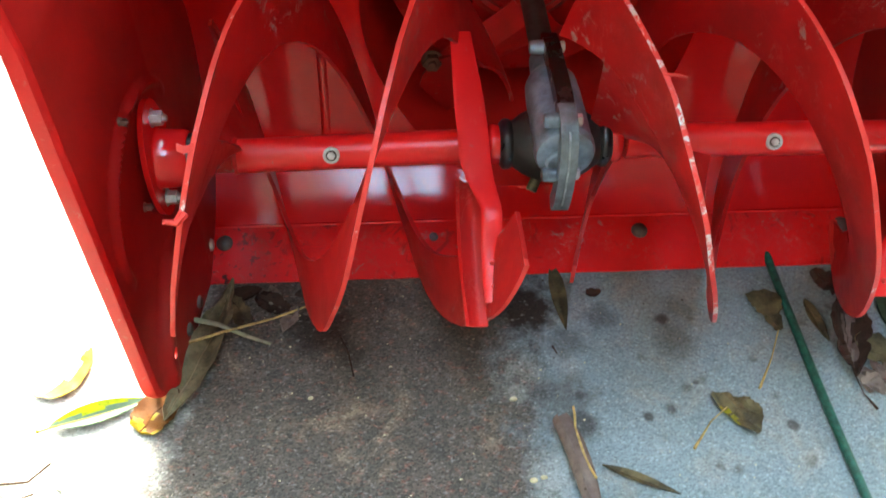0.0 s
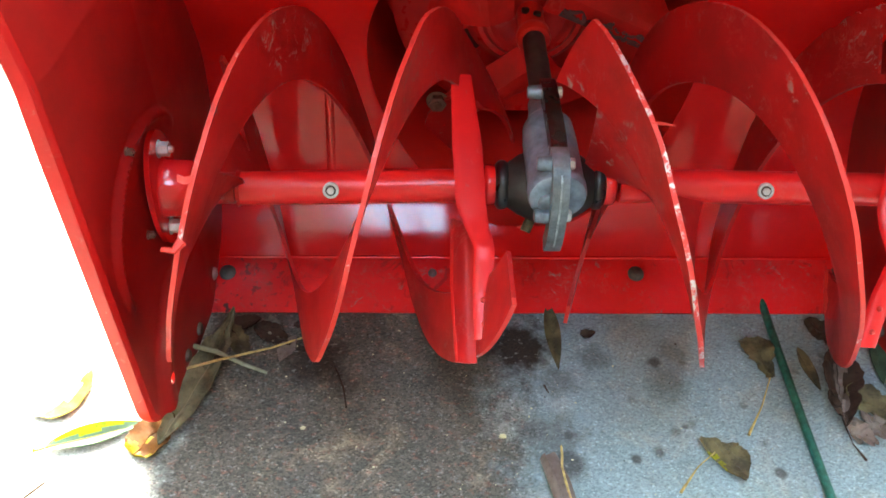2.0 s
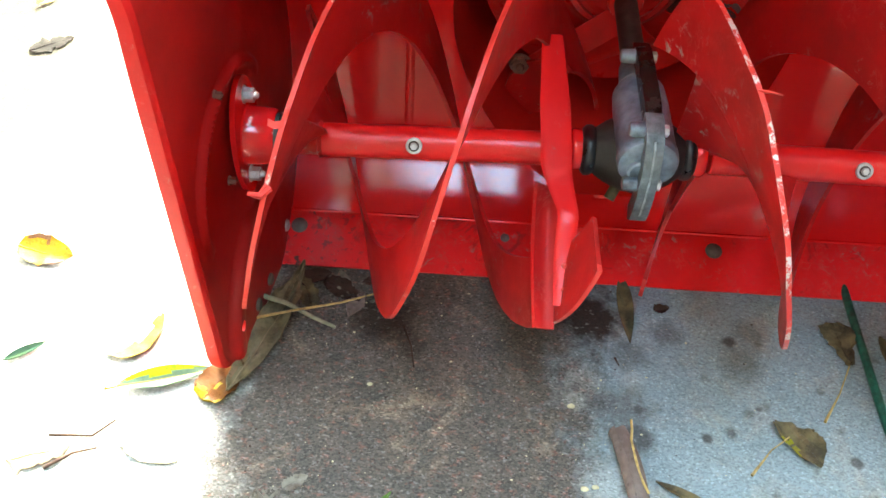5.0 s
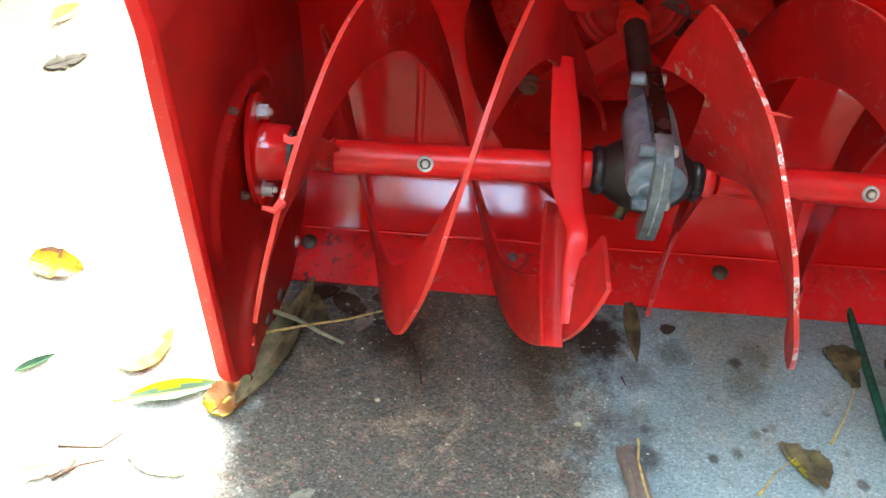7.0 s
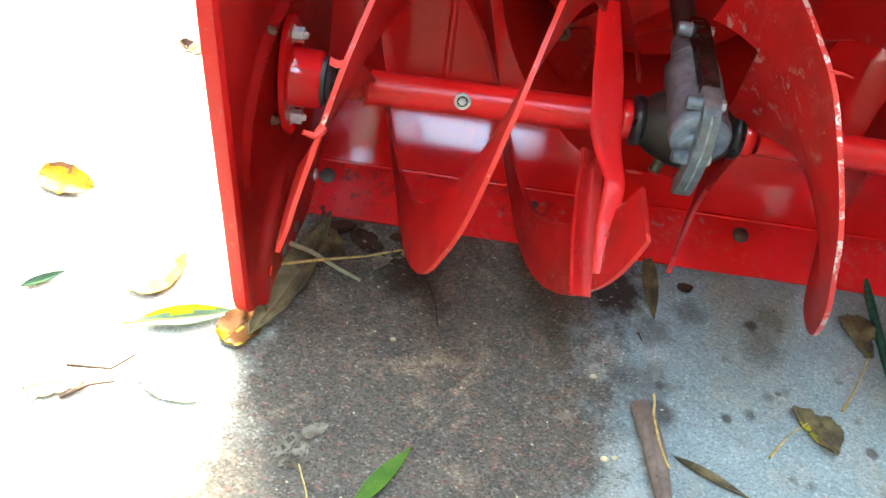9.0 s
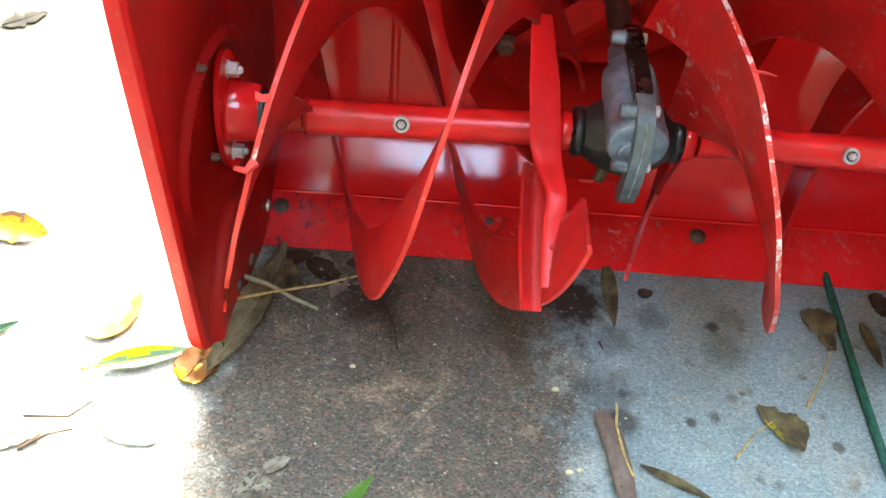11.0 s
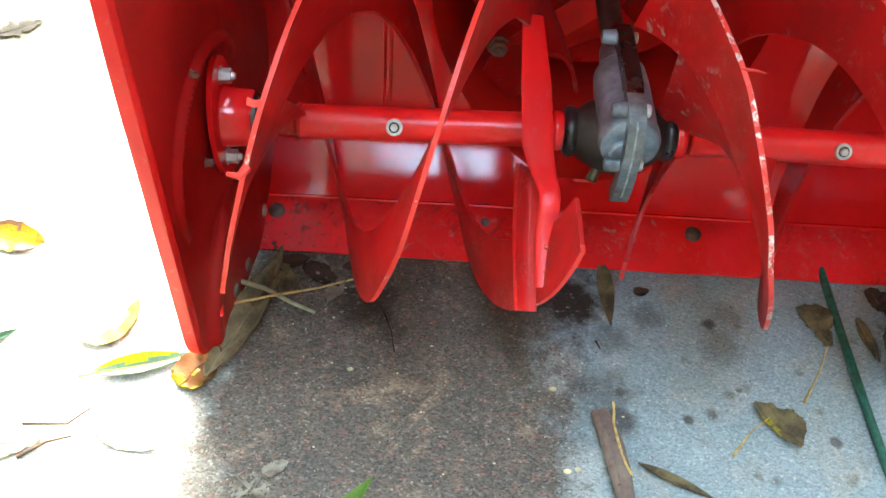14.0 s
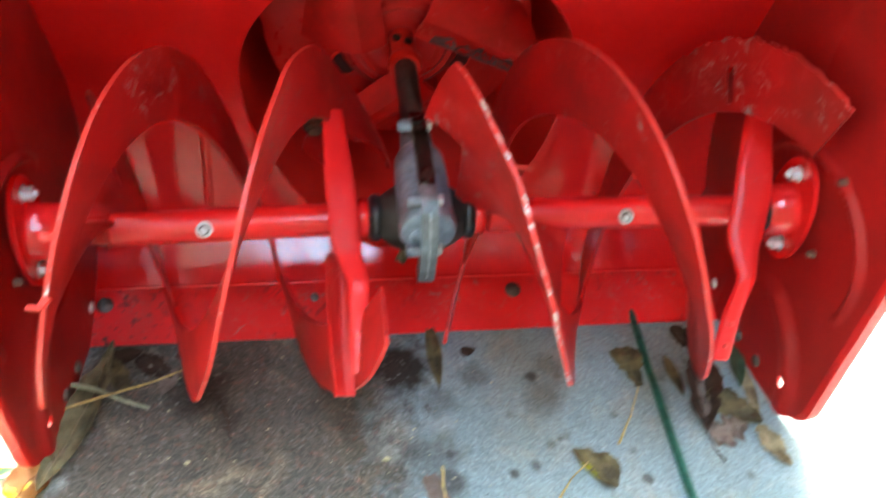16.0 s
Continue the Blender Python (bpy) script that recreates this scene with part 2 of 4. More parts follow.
def concrete():
    """Broom-finished slab: fine aggregate, damp brown stain with an uneven outline, scattered drips."""
    n = Nodes("concrete")
    geo = n.add("ShaderNodeNewGeometry").outputs["Position"]
    brush = n.add("ShaderNodeMapping")
    brush.inputs["Scale"].default_value = (0.72, 1.0, 1.0)
    n.link(geo, brush.inputs["Vector"])
    streak = brush.outputs["Vector"]
    sep = n.add("ShaderNodeSeparateXYZ")
    n.link(geo, sep.inputs[0])
    x, y = sep.outputs[0], sep.outputs[1]
    big, mid = n.noise(3.0, 4, coord=geo), n.noise(16.0, 5, 0.65, coord=geo)
    grain, speck = n.noise(430.0, 4, 0.75, coord=streak), n.noise(210.0, 3, 0.6, coord=streak)
    col = n.mix(n.ramp(mid, [(0.3, 0), (0.7, 1)]), (0.180, 0.228, 0.248), (0.240, 0.296, 0.318))
    col = n.mix(n.ramp(n.noise(42.0, 4, 0.6, coord=geo), [(0.55, 0), (0.75, 0.45)]), col, (0.17, 0.175, 0.17))
    col = n.mix(n.ramp(n.noise(22.0, 5, 0.7, coord=geo, distortion=0.6), [(0.50, 0), (0.70, 0.55)]), col, (0.30, 0.285, 0.245))
    # paler tan concrete west of the machine
    west = n.ramp(n.math("MULTIPLY_ADD", n.math("ADD", x, n.math("MULTIPLY", mid, 0.12)), -4.0, -0.6), [(0.0, 0), (0.6, 1)])
    col = n.mix(west, col, n.mix(n.ramp(n.noise(24.0, 5, 0.7, coord=geo), [(0.35, 0), (0.7, 1)]), (0.29, 0.285, 0.26), (0.39, 0.38, 0.345)))
    # far west colour darkened to stand for weaker light there
    west_dim = n.ramp(n.math("MULTIPLY_ADD", n.math("ADD", x, n.math("MULTIPLY", n.noise(6.0, 5, 0.65, coord=geo), 0.30)), -5.0, -1.40), [(0.0, 0), (1.0, 0.95)])
    col = n.mix(west_dim, col, n.mix(n.ramp(n.noise(60.0, 5, 0.7, coord=geo), [(0.35, 0), (0.7, 1)]), (0.017, 0.015, 0.0066), (0.052, 0.044, 0.0225)))
    # damp stain, about 0.34 m across, reaching out from under the scraper
    wob = n.math("ADD", n.math("MULTIPLY_ADD", n.noise(12.0, 4, 0.65, coord=geo), 1.7, -0.85), n.math("MULTIPLY_ADD", n.noise(45.0, 5, 0.7, coord=geo), 0.7, -0.35))
    dx = n.math("DIVIDE", n.math("ADD", n.math("ADD", x, 0.165), n.math("MULTIPLY", y, -0.10)), 0.170)
    dy = n.math("DIVIDE", n.math("ADD", y, 0.16), 0.40)
    r = n.math("SQRT", n.math("ADD", n.math("POWER", n.math("ABSOLUTE", dx), 4.0), n.math("POWER", n.math("ABSOLUTE", dy), 4.0)))
    damp = n.ramp(n.math("ADD", r, wob), [(0.48, 1), (1.36, 0)])
    brown = n.mix(n.ramp(n.noise(30.0, 5, 0.7, coord=geo), [(0.35, 0), (0.68, 1)]), (0.066, 0.056, 0.048), (0.112, 0.089, 0.070))
    brown = n.mix(n.ramp(n.noise(19.0, 4, 0.7, coord=geo, distortion=0.8), [(0.56, 0), (0.72, 0.8)]), brown, (0.25, 0.185, 0.125))
    brown = n.mix(n.ramp(n.noise(170.0, 3, 0.7, coord=streak), [(0.55, 0), (0.70, 0.75)]), brown, (0.22, 0.085, 0.058))
    col = n.mix(n.math("MULTIPLY", damp, 0.94), col, brown)
    # drips, wet blotches and bare pale patches: place, radius, darkness
    for tone, places in (((0.42, 0.42, 0.39), BARE), ((0.035, 0.024, 0.020), SPOTS)):
        spots = None
        for sx, sy, sr, amount in places:
            d = n.math("SQRT", n.math("ADD", n.math("POWER", n.math("SUBTRACT", x, sx), 2.0), n.math("POWER", n.math("SUBTRACT", y, sy), 2.0)))
            d = n.math("ADD", n.math("DIVIDE", d, sr), n.math("MULTIPLY_ADD", n.noise(70.0, 3, 0.6, coord=geo), 1.3, -0.65))
            spot_fac = n.ramp(d, [(0.45, amount), (1.15, 0)])
            spots = spot_fac if spots is None else n.math("MAXIMUM", spots, spot_fac)
        col = n.mix(spots, col, tone)
    vor = n.add("ShaderNodeTexVoronoi", Scale=26.0)
    n.link(geo, vor.inputs["Vector"])
    small = n.ramp(n.math("ADD", vor.outputs["Distance"], n.math("MULTIPLY_ADD", speck, 0.25, -0.125)), [(0.06, 0.5), (0.15, 0)])
    col = n.mix(small, col, (0.075, 0.062, 0.056))
    # aggregate: light and dark grains, coarser to the eye where damp
    cell = n.add("ShaderNodeTexVoronoi", Scale=800.0)
    n.link(streak, cell.inputs["Vector"])
    rnd = n.add("ShaderNodeSeparateColor")
    n.link(cell.outputs["Color"], rnd.inputs[0])
    col = n.mix(n.math("MULTIPLY_ADD", damp, 0.5, 0.5), col, n.mix(1.0, col, n.ramp(rnd.outputs[0], [(0.0, 0.50), (0.35, 0.85), (0.75, 1.05), (0.93, 1.2), (1.0, 1.9)]), "MULTIPLY"))
    col = n.mix(n.math("MULTIPLY", n.ramp(grain, [(0.34, 1), (0.50, 0)]), n.math("MULTIPLY_ADD", damp, 0.15, 0.42)), col, (0.032, 0.029, 0.027))
    col = n.mix(n.math("MULTIPLY", n.ramp(speck, [(0.60, 0), (0.72, 0.7)]), n.math("MULTIPLY_ADD", damp, -0.3, 0.8)), col, (0.36, 0.36, 0.34))
    # unseen dark soil in front, added to dim ground reflections in the housing
    soil = n.ramp(n.math("ADD", y, n.math("MULTIPLY_ADD", mid, 0.04, 0.40)), [(0.0, 1), (0.02, 0)])
    col = n.mix(soil, col, n.mix(mid, (0.030, 0.026, 0.021), (0.052, 0.044, 0.035)))
    rough = n.math("MULTIPLY_ADD", damp, -0.12, 0.85)
    n.bsdf.inputs["Specular IOR Level"].default_value = 0.2
    n.bump(n.math("ADD", grain, n.math("MULTIPLY", speck, 0.6)), 0.3, 0.0012)
    return n.done(col, rough)


BARE = [(-0.026, -0.085, 0.020, 0.30), (-0.036, -0.106, 0.012, 0.35), (-0.012, -0.180, 0.024, 0.35), (0.010, -0.075, 0.020, 0.15), (-0.015, -0.215, 0.028, 0.35)]
SPOTS = [(0.045, -0.032, 0.017, 0.5), (0.099, -0.037, 0.0075, 0.8), (0.105, -0.060, 0.022, 0.35), (0.117, -0.025, 0.016, 0.3), (0.011, -0.058, 0.020, 0.45), (-0.020, -0.020, 0.036, 1.0), (-0.197, -0.036, 0.034, 1.0), (-0.172, -0.062, 0.016, 0.5), (0.086, -0.127, 0.0065, 0.6), (0.067, -0.133, 0.0050, 0.75), (0.179, -0.146, 0.0055, 0.7), (0.104, -0.108, 0.0065, 0.45), (0.015, -0.111, 0.008, 0.75), (0.004, -0.115, 0.030, 0.5), (0.013, -0.137, 0.018, 0.75), (-0.002, -0.018, 0.020, 0.6), (0.112, -0.103, 0.004, 0.6), (-0.08, -0.06, 0.03, 0.3)]
M_CONCRETE = concrete()


# ---- mesh helpers ----
def mesh_object(name, bm, mats, smooth=True, angle=35):
    bmesh.ops.recalc_face_normals(bm, faces=bm.faces)
    me = bpy.data.meshes.new(name)
    bm.to_mesh(me)
    bm.free()
    for m in mats if isinstance(mats, (list, tuple)) else [mats]:
        me.materials.append(m)
    if smooth:
        me.shade_smooth()
        me.set_sharp_from_angle(angle=radians(angle))
    return new(name, me)


def part(name, bm, mats, parent, label="", smooth=True, angle=35):
    ob = mesh_object(name, bm, mats, smooth, angle)
    ob.parent = parent
    return tagged(ob, label)


def lathe(bm, profile, axis="x", at=(0, 0, 0), steps=32):
    """Turn (along, radius) pairs round an axis through at."""
    rings = []
    for along, r in profile:
        ring = []
        for i in range(steps):
            a = 2 * math.pi * i / steps
            c, s = r * math.cos(a), r * math.sin(a)
            p = {"x": (along, c, s), "y": (c, along, s), "z": (c, s, along)}[axis]
            ring.append(bm.verts.new(Vector(p) + Vector(at)))
        rings.append(ring)
    for a, b in zip(rings, rings[1:]):
        for i in range(steps):
            bm.faces.new((a[i], a[(i + 1) % steps], b[(i + 1) % steps], b[i]))
    for ring in (rings[0], rings[-1]):
        bm.faces.new(ring)
    return bm


def sheet(bm, grid, thick, keep=None, mat=0):
    """A plate from a grid of points [(row of Vectors)], thickened along its normals."""
    rows, cols = len(grid), len(grid[0])
    front, back = [], []
    for i in range(rows):
        f, b = [], []
        for j in range(cols):
            u = grid[min(i + 1, rows - 1)][j] - grid[max(i - 1, 0)][j]
            v = grid[i][min(j + 1, cols - 1)] - grid[i][max(j - 1, 0)]
            nrm = u.cross(v)
            nrm = nrm.normalized() if nrm.length > 1e-12 else Vector((0, 0, 1))
            f.append(bm.verts.new(grid[i][j] + nrm * thick / 2))
            b.append(bm.verts.new(grid[i][j] - nrm * thick / 2))
        front.append(f)
        back.append(b)
    made = {}
    for i in range(rows - 1):
        for j in range(cols - 1):
            if keep and not keep(i, j):
                continue
            for layer in (front, back):
                fa = bm.faces.new((layer[i][j], layer[i + 1][j], layer[i + 1][j + 1], layer[i][j + 1]))
                fa.material_index = mat
            made[(i, j)] = True
    for (i, j) in made:
        for (di, dj), (a, b) in {(-1, 0): ((i, j), (i, j + 1)), (1, 0): ((i + 1, j), (i + 1, j + 1)), (0, -1): ((i, j), (i + 1, j)), (0, 1): ((i, j + 1), (i + 1, j + 1))}.items():
            if (i + di, j + dj) not in made:
                bm.faces.new((front[a[0]][a[1]], front[b[0]][b[1]], back[b[0]][b[1]], back[a[0]][a[1]]))
    loose = [v for v in bm.verts if not v.link_faces]
    bmesh.ops.delete(bm, geom=loose, context="VERTS")
    return front, back


def tube(bm, pts, radius, steps=8, taper=None):
    """A round bar through points."""
    pts = [Vector(p) for p in pts]
    rings = []
    for i, p in enumerate(pts):
        d = (pts[min(i + 1, len(pts) - 1)] - pts[max(i - 1, 0)]).normalized()
        side = d.cross(Vector((0, 0, 1)))
        side = side.normalized() if side.length > 1e-4 else Vector((1, 0, 0))
        up = side.cross(d)
        r = radius * (taper(i / max(1, len(pts) - 1)) if taper else 1)
        rings.append([bm.verts.new(p + r * (math.cos(2 * math.pi * k / steps) * side + math.sin(2 * math.pi * k / steps) * up)) for k in range(steps)])
    for a, b in zip(rings, rings[1:]):
        for k in range(steps):
            bm.faces.new((a[k], a[(k + 1) % steps], b[(k + 1) % steps], b[k]))
    bm.faces.new(rings[0])
    bm.faces.new(rings[-1])
    return bm


def box(bm, lo, hi, bevel=0.0):
    m = Matrix.Translation([(a + b) / 2 for a, b in zip(lo, hi)]) @ Matrix.Diagonal((*[b - a for a, b in zip(lo, hi)], 1))
    made = bmesh.ops.create_cube(bm, size=1, matrix=m)
    if bevel:
        edges = list({e for v in made["verts"] for e in v.link_edges})
        bmesh.ops.bevel(bm, geom=edges, offset=bevel, segments=2, affect="EDGES")
    return bm


def empty(name, at, label, category, group="", kind=""):
    ob = new(name)
    ob.location = at
    ob.empty_display_size = 0.02
    return tagged(ob, label, category, group, kind)


def hex_bolt(bm, at, axis, r, length, flat=0.7):
    """Hexagon head with a washer and a thread end, pointing along axis ('x' with sign)."""
    sign = -1 if axis.startswith("-") else 1
    ax = axis[-1]
    start = len(bm.verts)
    for steps, profile in ((20, [(0, r * 1.25), (sign * 0.0015, r * 1.25)]), (6, [(sign * 0.0015, r), (sign * (0.0015 + length * flat), r), (sign * (0.0015 + length * flat), r * 0.8)]), (12, [(0, r * 0.5), (sign * length, r * 0.5), (sign * length * 1.15, r * 0.35)])):
        lathe(bm, profile, ax, at, steps)
    return bm


# ---- the ground ----
bm = bmesh.new()
edge = [-60, -8, -1.5, 1.5, 8, 60]
vs = [[bm.verts.new((x, y, 0)) for x in edge] for y in edge]
for j in range(5):
    for i in range(5):
        bm.faces.new((vs[j][i], vs[j][i + 1], vs[j + 1][i + 1], vs[j + 1][i]))
ground = mesh_object("ground", bm, M_CONCRETE, False)
tagged(ground, "grey broom-finished concrete slab with a damp brown stain", "ground", kind="structure")

# unseen screens added behind the camera and on both sides: dark block sky, pale fill
M_FILL_SCREEN = plain("pale_fill_screen", (0.26, 0.268, 0.278), 0.85, 0.0, 0.25, 5.0, 0.4)
M_FILL_SCREEN.node_tree.nodes["Principled BSDF"].inputs["Specular IOR Level"].default_value = 0.1
M_GREY_SCREEN = plain("grey_light_screen", (0.040, 0.042, 0.044), 0.9, 0.0, 0.2, 5.0, 0.3)
M_DARK_SCREEN = plain("dark_light_screen", (0.019, 0.0195, 0.020), 0.9, 0.0, 0.2, 5.0, 0.3)
M_DARK_SCREEN.node_tree.nodes["Principled BSDF"].inputs["Specular IOR Level"].default_value = 0.0
for name, lo, hi in (("screen_south", (-0.60, -2.9, 0.0), (0.36, -2.7, 3.7)), ("screen_lintel", (-0.60, -2.9, 8.8), (0.36, -2.7, 13.0)), ("screen_corner_east", (0.36, -2.9, 0.0), (1.7, -2.7, 13.0)), ("screen_corner_west", (-1.8, -2.9, 0.0), (-0.60, -2.7, 13.0)), ("screen_west", (-2.0, -2.9, 0.0), (-1.8, 2.5, 13.0)), ("screen_return_east", (1.7, -2.9, 0.0), (1.9, -1.7, 13.0)), ("screen_east", (1.7, -1.7, 0.0), (1.9, 2.5, 13.0))):
    bm = bmesh.new()
    box(bm, lo, hi)
    tagged(mesh_object(name, bm, M_DARK_SCREEN if name in ("screen_south", "screen_corner_east", "screen_return_east") else M_FILL_SCREEN if name in ("screen_east", "screen_west") else M_GREY_SCREEN, False), "unseen plain screen added to shape light on the blower", "wall", kind="structure")

# ---- snow blower ----
AXIS_Z = 0.171
INNER = 0.300
blower = empty("snow_blower", (0, 0.1, 0), "red two-stage snow blower with an open auger housing", "snow blower")
blower.location = (0, 0, 0)


def barrel_profile():
    """Back of the housing from the scraper's seat up and forward over the auger, as (y, z)."""
    pts = []
    for i in range(40):
        a = radians(-70 + 70 * i / 39)
        pts.append((0.168 * math.cos(a), AXIS_Z + 0.168 * math.sin(a)))
    for y, z in ((0.1665, 0.190), (0.1620, 0.205), (0.1560, 0.218)):
        pts.append((y, z))
    y, z = pts[-1]
    for i in range(1, 46):
        pts.append((0.156 - 0.30 * (i * 0.006), 0.218 + i * 0.006))
    y, z = pts[-1]
    for i in range(1, 13):
        a = radians(17 + 78 * i / 12)
        pts.append((y - 0.040 * (math.cos(radians(17)) - math.cos(a)) - 0.0008 * i, z + 0.040 * (math.sin(a) - math.sin(radians(17)))))
    y, z = pts[-1]
    for i in range(1, 13):
        pts.append((y - (y + 0.105) * i / 12, z + 0.010 * math.sin(math.pi * i / 24)))
    return pts


PROFILE = barrel_profile()


def back_y(z):
    """Depth of the back wall at a height."""
    best = [p for p in PROFILE if p[0] > 0.02]
    for (y0, z0), (y1, z1) in zip(best, best[1:]):
        if z0 <= z <= z1:
            return y0 + (y1 - y0) * (z - z0) / max(1e-6, z1 - z0)
    return best[0][0] if z < best[0][1] else best[-1][0]


DRUM_X, DRUM_Z, DRUM_R = -0.004, 0.182, 0.150


def build_housing():
    bm = bmesh.new()
    xs = np.linspace(-INNER - 0.0026, INNER + 0.0026, 101)
    grid = [[Vector((x, y, z)) for x in xs] for y, z in PROFILE]

    def inside(i, j):
        p = (grid[i][j] + grid[i + 1][j + 1]) / 2
        return p.y > 0.03 and p.z > 0.04 and math.hypot(p.x - DRUM_X, p.z - DRUM_Z) < DRUM_R and p.z < 0.34

    cut = {(i, j) for i in range(len(PROFILE) - 1) for j in range(100) if inside(i, j)}
    rim = set()
    for i, j in cut:
        for di, dj in ((-1, 0), (1, 0), (0, -1), (0, 1)):
            if (i + di, j + dj) not in cut:
                rim |= {(i + max(di, 0), j + max(dj, 0)), (i + (1 if di > 0 else 0 if di < 0 else 1), j + (1 if dj > 0 else 0 if dj < 0 else 1))}
    for i, j in rim:
        p = grid[i][j]
        d = math.hypot(p.x - DRUM_X, p.z - DRUM_Z)
        if abs(d - DRUM_R) < 0.012 and p.z > 0.03:
            p.x = DRUM_X + (p.x - DRUM_X) * DRUM_R / d
            z = DRUM_Z + (p.z - DRUM_Z) * DRUM_R / d
            p.z = z
            p.y = back_y(z)
    sheet(bm, grid, 0.0025, lambda i, j: (i, j) not in cut)
    return part("housing_shell", bm, M_RED, blower, "red gloss sheet-steel auger housing")


housing = build_housing()

# seams pressed into the barrel
for sx in (-0.191,):
    bm = bmesh.new()
    grid = []
    for k in range(24):
        y, z = PROFILE[16 + k]
        d = Vector((0, -y, AXIS_Z - z)).normalized()
        grid.append([Vector((sx + u, y, z)) + d * (0.0012 + h) for u, h in ((-0.0040, 0), (-0.0015, 0.0012), (0.0015, 0.0012), (0.0040, 0))])
    sheet(bm, grid, 0.0006)
    part("pressed_seam", bm, M_RED, blower)

# impeller drum
bm = bmesh.new()
grid = []
for k in range(14):
    yy = 0.10 + 0.25 * k / 13
    row = []
    for i in range(65):
        a = 2 * math.pi * i / 64
        px, pz = DRUM_X + (DRUM_R + 0.0012) * math.cos(a), DRUM_Z + (DRUM_R + 0.0012) * math.sin(a)
        row.append(Vector((px, max(yy, back_y(max(pz, 0.034)) + 0.0005), pz)))
    grid.append(row)
sheet(bm, grid, 0.0025)
part("impeller_drum", bm, M_DRUM, blower, "scuffed red impeller drum")
bm = bmesh.new()
lathe(bm, [(0.350, 0.02), (0.350, DRUM_R + 0.003), (0.354, DRUM_R + 0.003), (0.354, 0.02)], "y", (DRUM_X, 0, DRUM_Z), 48)
part("drum_back", bm, M_DRUM, blower)

# side plates with an outward front flange, a pressed ring round the bearing and round holes
PLATE_TOP = 0.515
HOLES = [(-0.076, 0.443, 0.0042), (-0.046, 0.390, 0.0040), (-0.078, 0.032, 0.0050)]


def plate_x(y, side=1):
    return INNER + 0.002 + (0.0215 if side > 0 else 0.0135) * max(0.0, min(1.0, (0.03 - y) / 0.14))


def lean(z, side):
    """The west plate bows outwards towards its top."""
    return 0.14 * max(0.0, z - 0.33) if side < 0 else 0.0


def front_y(z):
    return -0.112 + 0.006 * z + 0.05 * max(0.0, z - 0.32)


def build_plate(side):
    bm = bmesh.new()
    rows, cols = 230, 170
    grid = []
    for i in range(rows + 1):
        z = 0.001 + (PLATE_TOP - 0.001) * (i / rows)
        front = front_y(z) + (0.022 * (1 - z / 0.03) ** 2 if z < 0.03 else 0)
        rear = back_y(max(z, 0.03)) + 0.010 if z > 0.03 else 0.085
        row = []
        for j in range(cols + 1):
            y = front + (rear - front) * j / cols
            x = plate_x(y, side) + lean(z, side)
            d = math.hypot(y - 0.006, z - 0.152)
            ry, rz = y + 0.015, z - 0.152
            turn = math.degrees(math.atan2(rz, ry)) % 360
            sweep = max(0.0, math.sin(math.pi * (turn - 28) / 175)) ** 0.6 if 28 < turn < 203 else 0.0
            x -= 0.0062 * sweep * math.exp(-(((math.hypot(ry, rz) - 0.0765) / 0.0034) ** 2))
            q = math.hypot((y - 0.03) / 0.125, z / 0.112)
            step = max(0.0, min(1.0, (1.0 - q) / 0.10))
            away = max(0.0, min(1.0, (d - 0.056) / 0.014))
            x -= away * (0.0060 * step + 0.0045 * math.exp(-(((q - 0.965) / 0.055) ** 2)))
            row.append(Vector((side * x, y, z)))
        grid.append(row)
    cut = set()
    for hy, hz, hr in HOLES:
        for i in range(rows):
            for j in range(cols):
                c = (grid[i][j] + grid[i + 1][j + 1]) / 2
                if ((c.y - hy) / 1.0) ** 2 + (c.z - hz) ** 2 < hr * hr:
                    cut.add((i, j))
        for i in range(rows + 1):
            for j in range(cols + 1):
                near = [(i + a, j + b) in cut for a in (-1, 0) for b in (-1, 0)]
                p = grid[i][j]
                d = math.hypot(p.y - hy, p.z - hz)
                if any(near) and not all(near) and 0 < d < 2.2 * hr:
                    p.y, p.z = hy + (p.y - hy) * hr / d, hz + (p.z - hz) * hr / d
    sheet(bm, grid, 0.003, lambda i, j: (i, j) not in cut)
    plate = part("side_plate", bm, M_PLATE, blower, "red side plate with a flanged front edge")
    bm = bmesh.new()
    grid = []
    for i in range(60):
        z = 0.008 + (PLATE_TOP - 0.008) * i / 59
        y = front_y(z) + (0.022 * (1 - z / 0.03) ** 2 if z < 0.03 else 0)
        x0 = plate_x(y, side) + lean(z, side)
        w = 0.0096 * min(1.0, 0.4 + z / 0.05) * (1 - 0.35 * max(0.0, min(1.0, (z - 0.28) / 0.15)))
        grid.append([Vector((side * (x0 + a * w), y + b, z)) for a, b in ((-0.13, 0.004), (-0.10, 0.001), (0, -0.0012), (0.5, -0.0012), (0.9, -0.0006), (1.0, 0.002), (1.02, 0.012))])
    sheet(bm, grid, 0.0024)
    part("front_flange", bm, M_EDGE, plate, "red folded edge flange")
    for by, bz in ((0.046, 0.024), (-0.012, 0.015), (-0.044, 0.018)):
        bm = bmesh.new()
        xx = side * (plate_x(by, side) - 0.0075)
        lathe(bm, [(xx + side * 0.004, 0.0062), (xx, 0.0060), (xx - side * 0.002, 0.0048), (xx - side * 0.003, 0.002)], "x", (0, by, bz), 20)
        part("carriage_bolt", bm, M_ZINC if by > 0 else M_DULL_BOLT, plate, "dull zinc bolt head")
    for by, bz in ((-0.036, 0.2290), (-0.040, 0.1550)):
        bm = bmesh.new()
        hex_bolt(bm, (side * (plate_x(by, side) - 0.0015 - 0.001), by, bz), "-x" if side > 0 else "x", 0.0030, 0.0055)
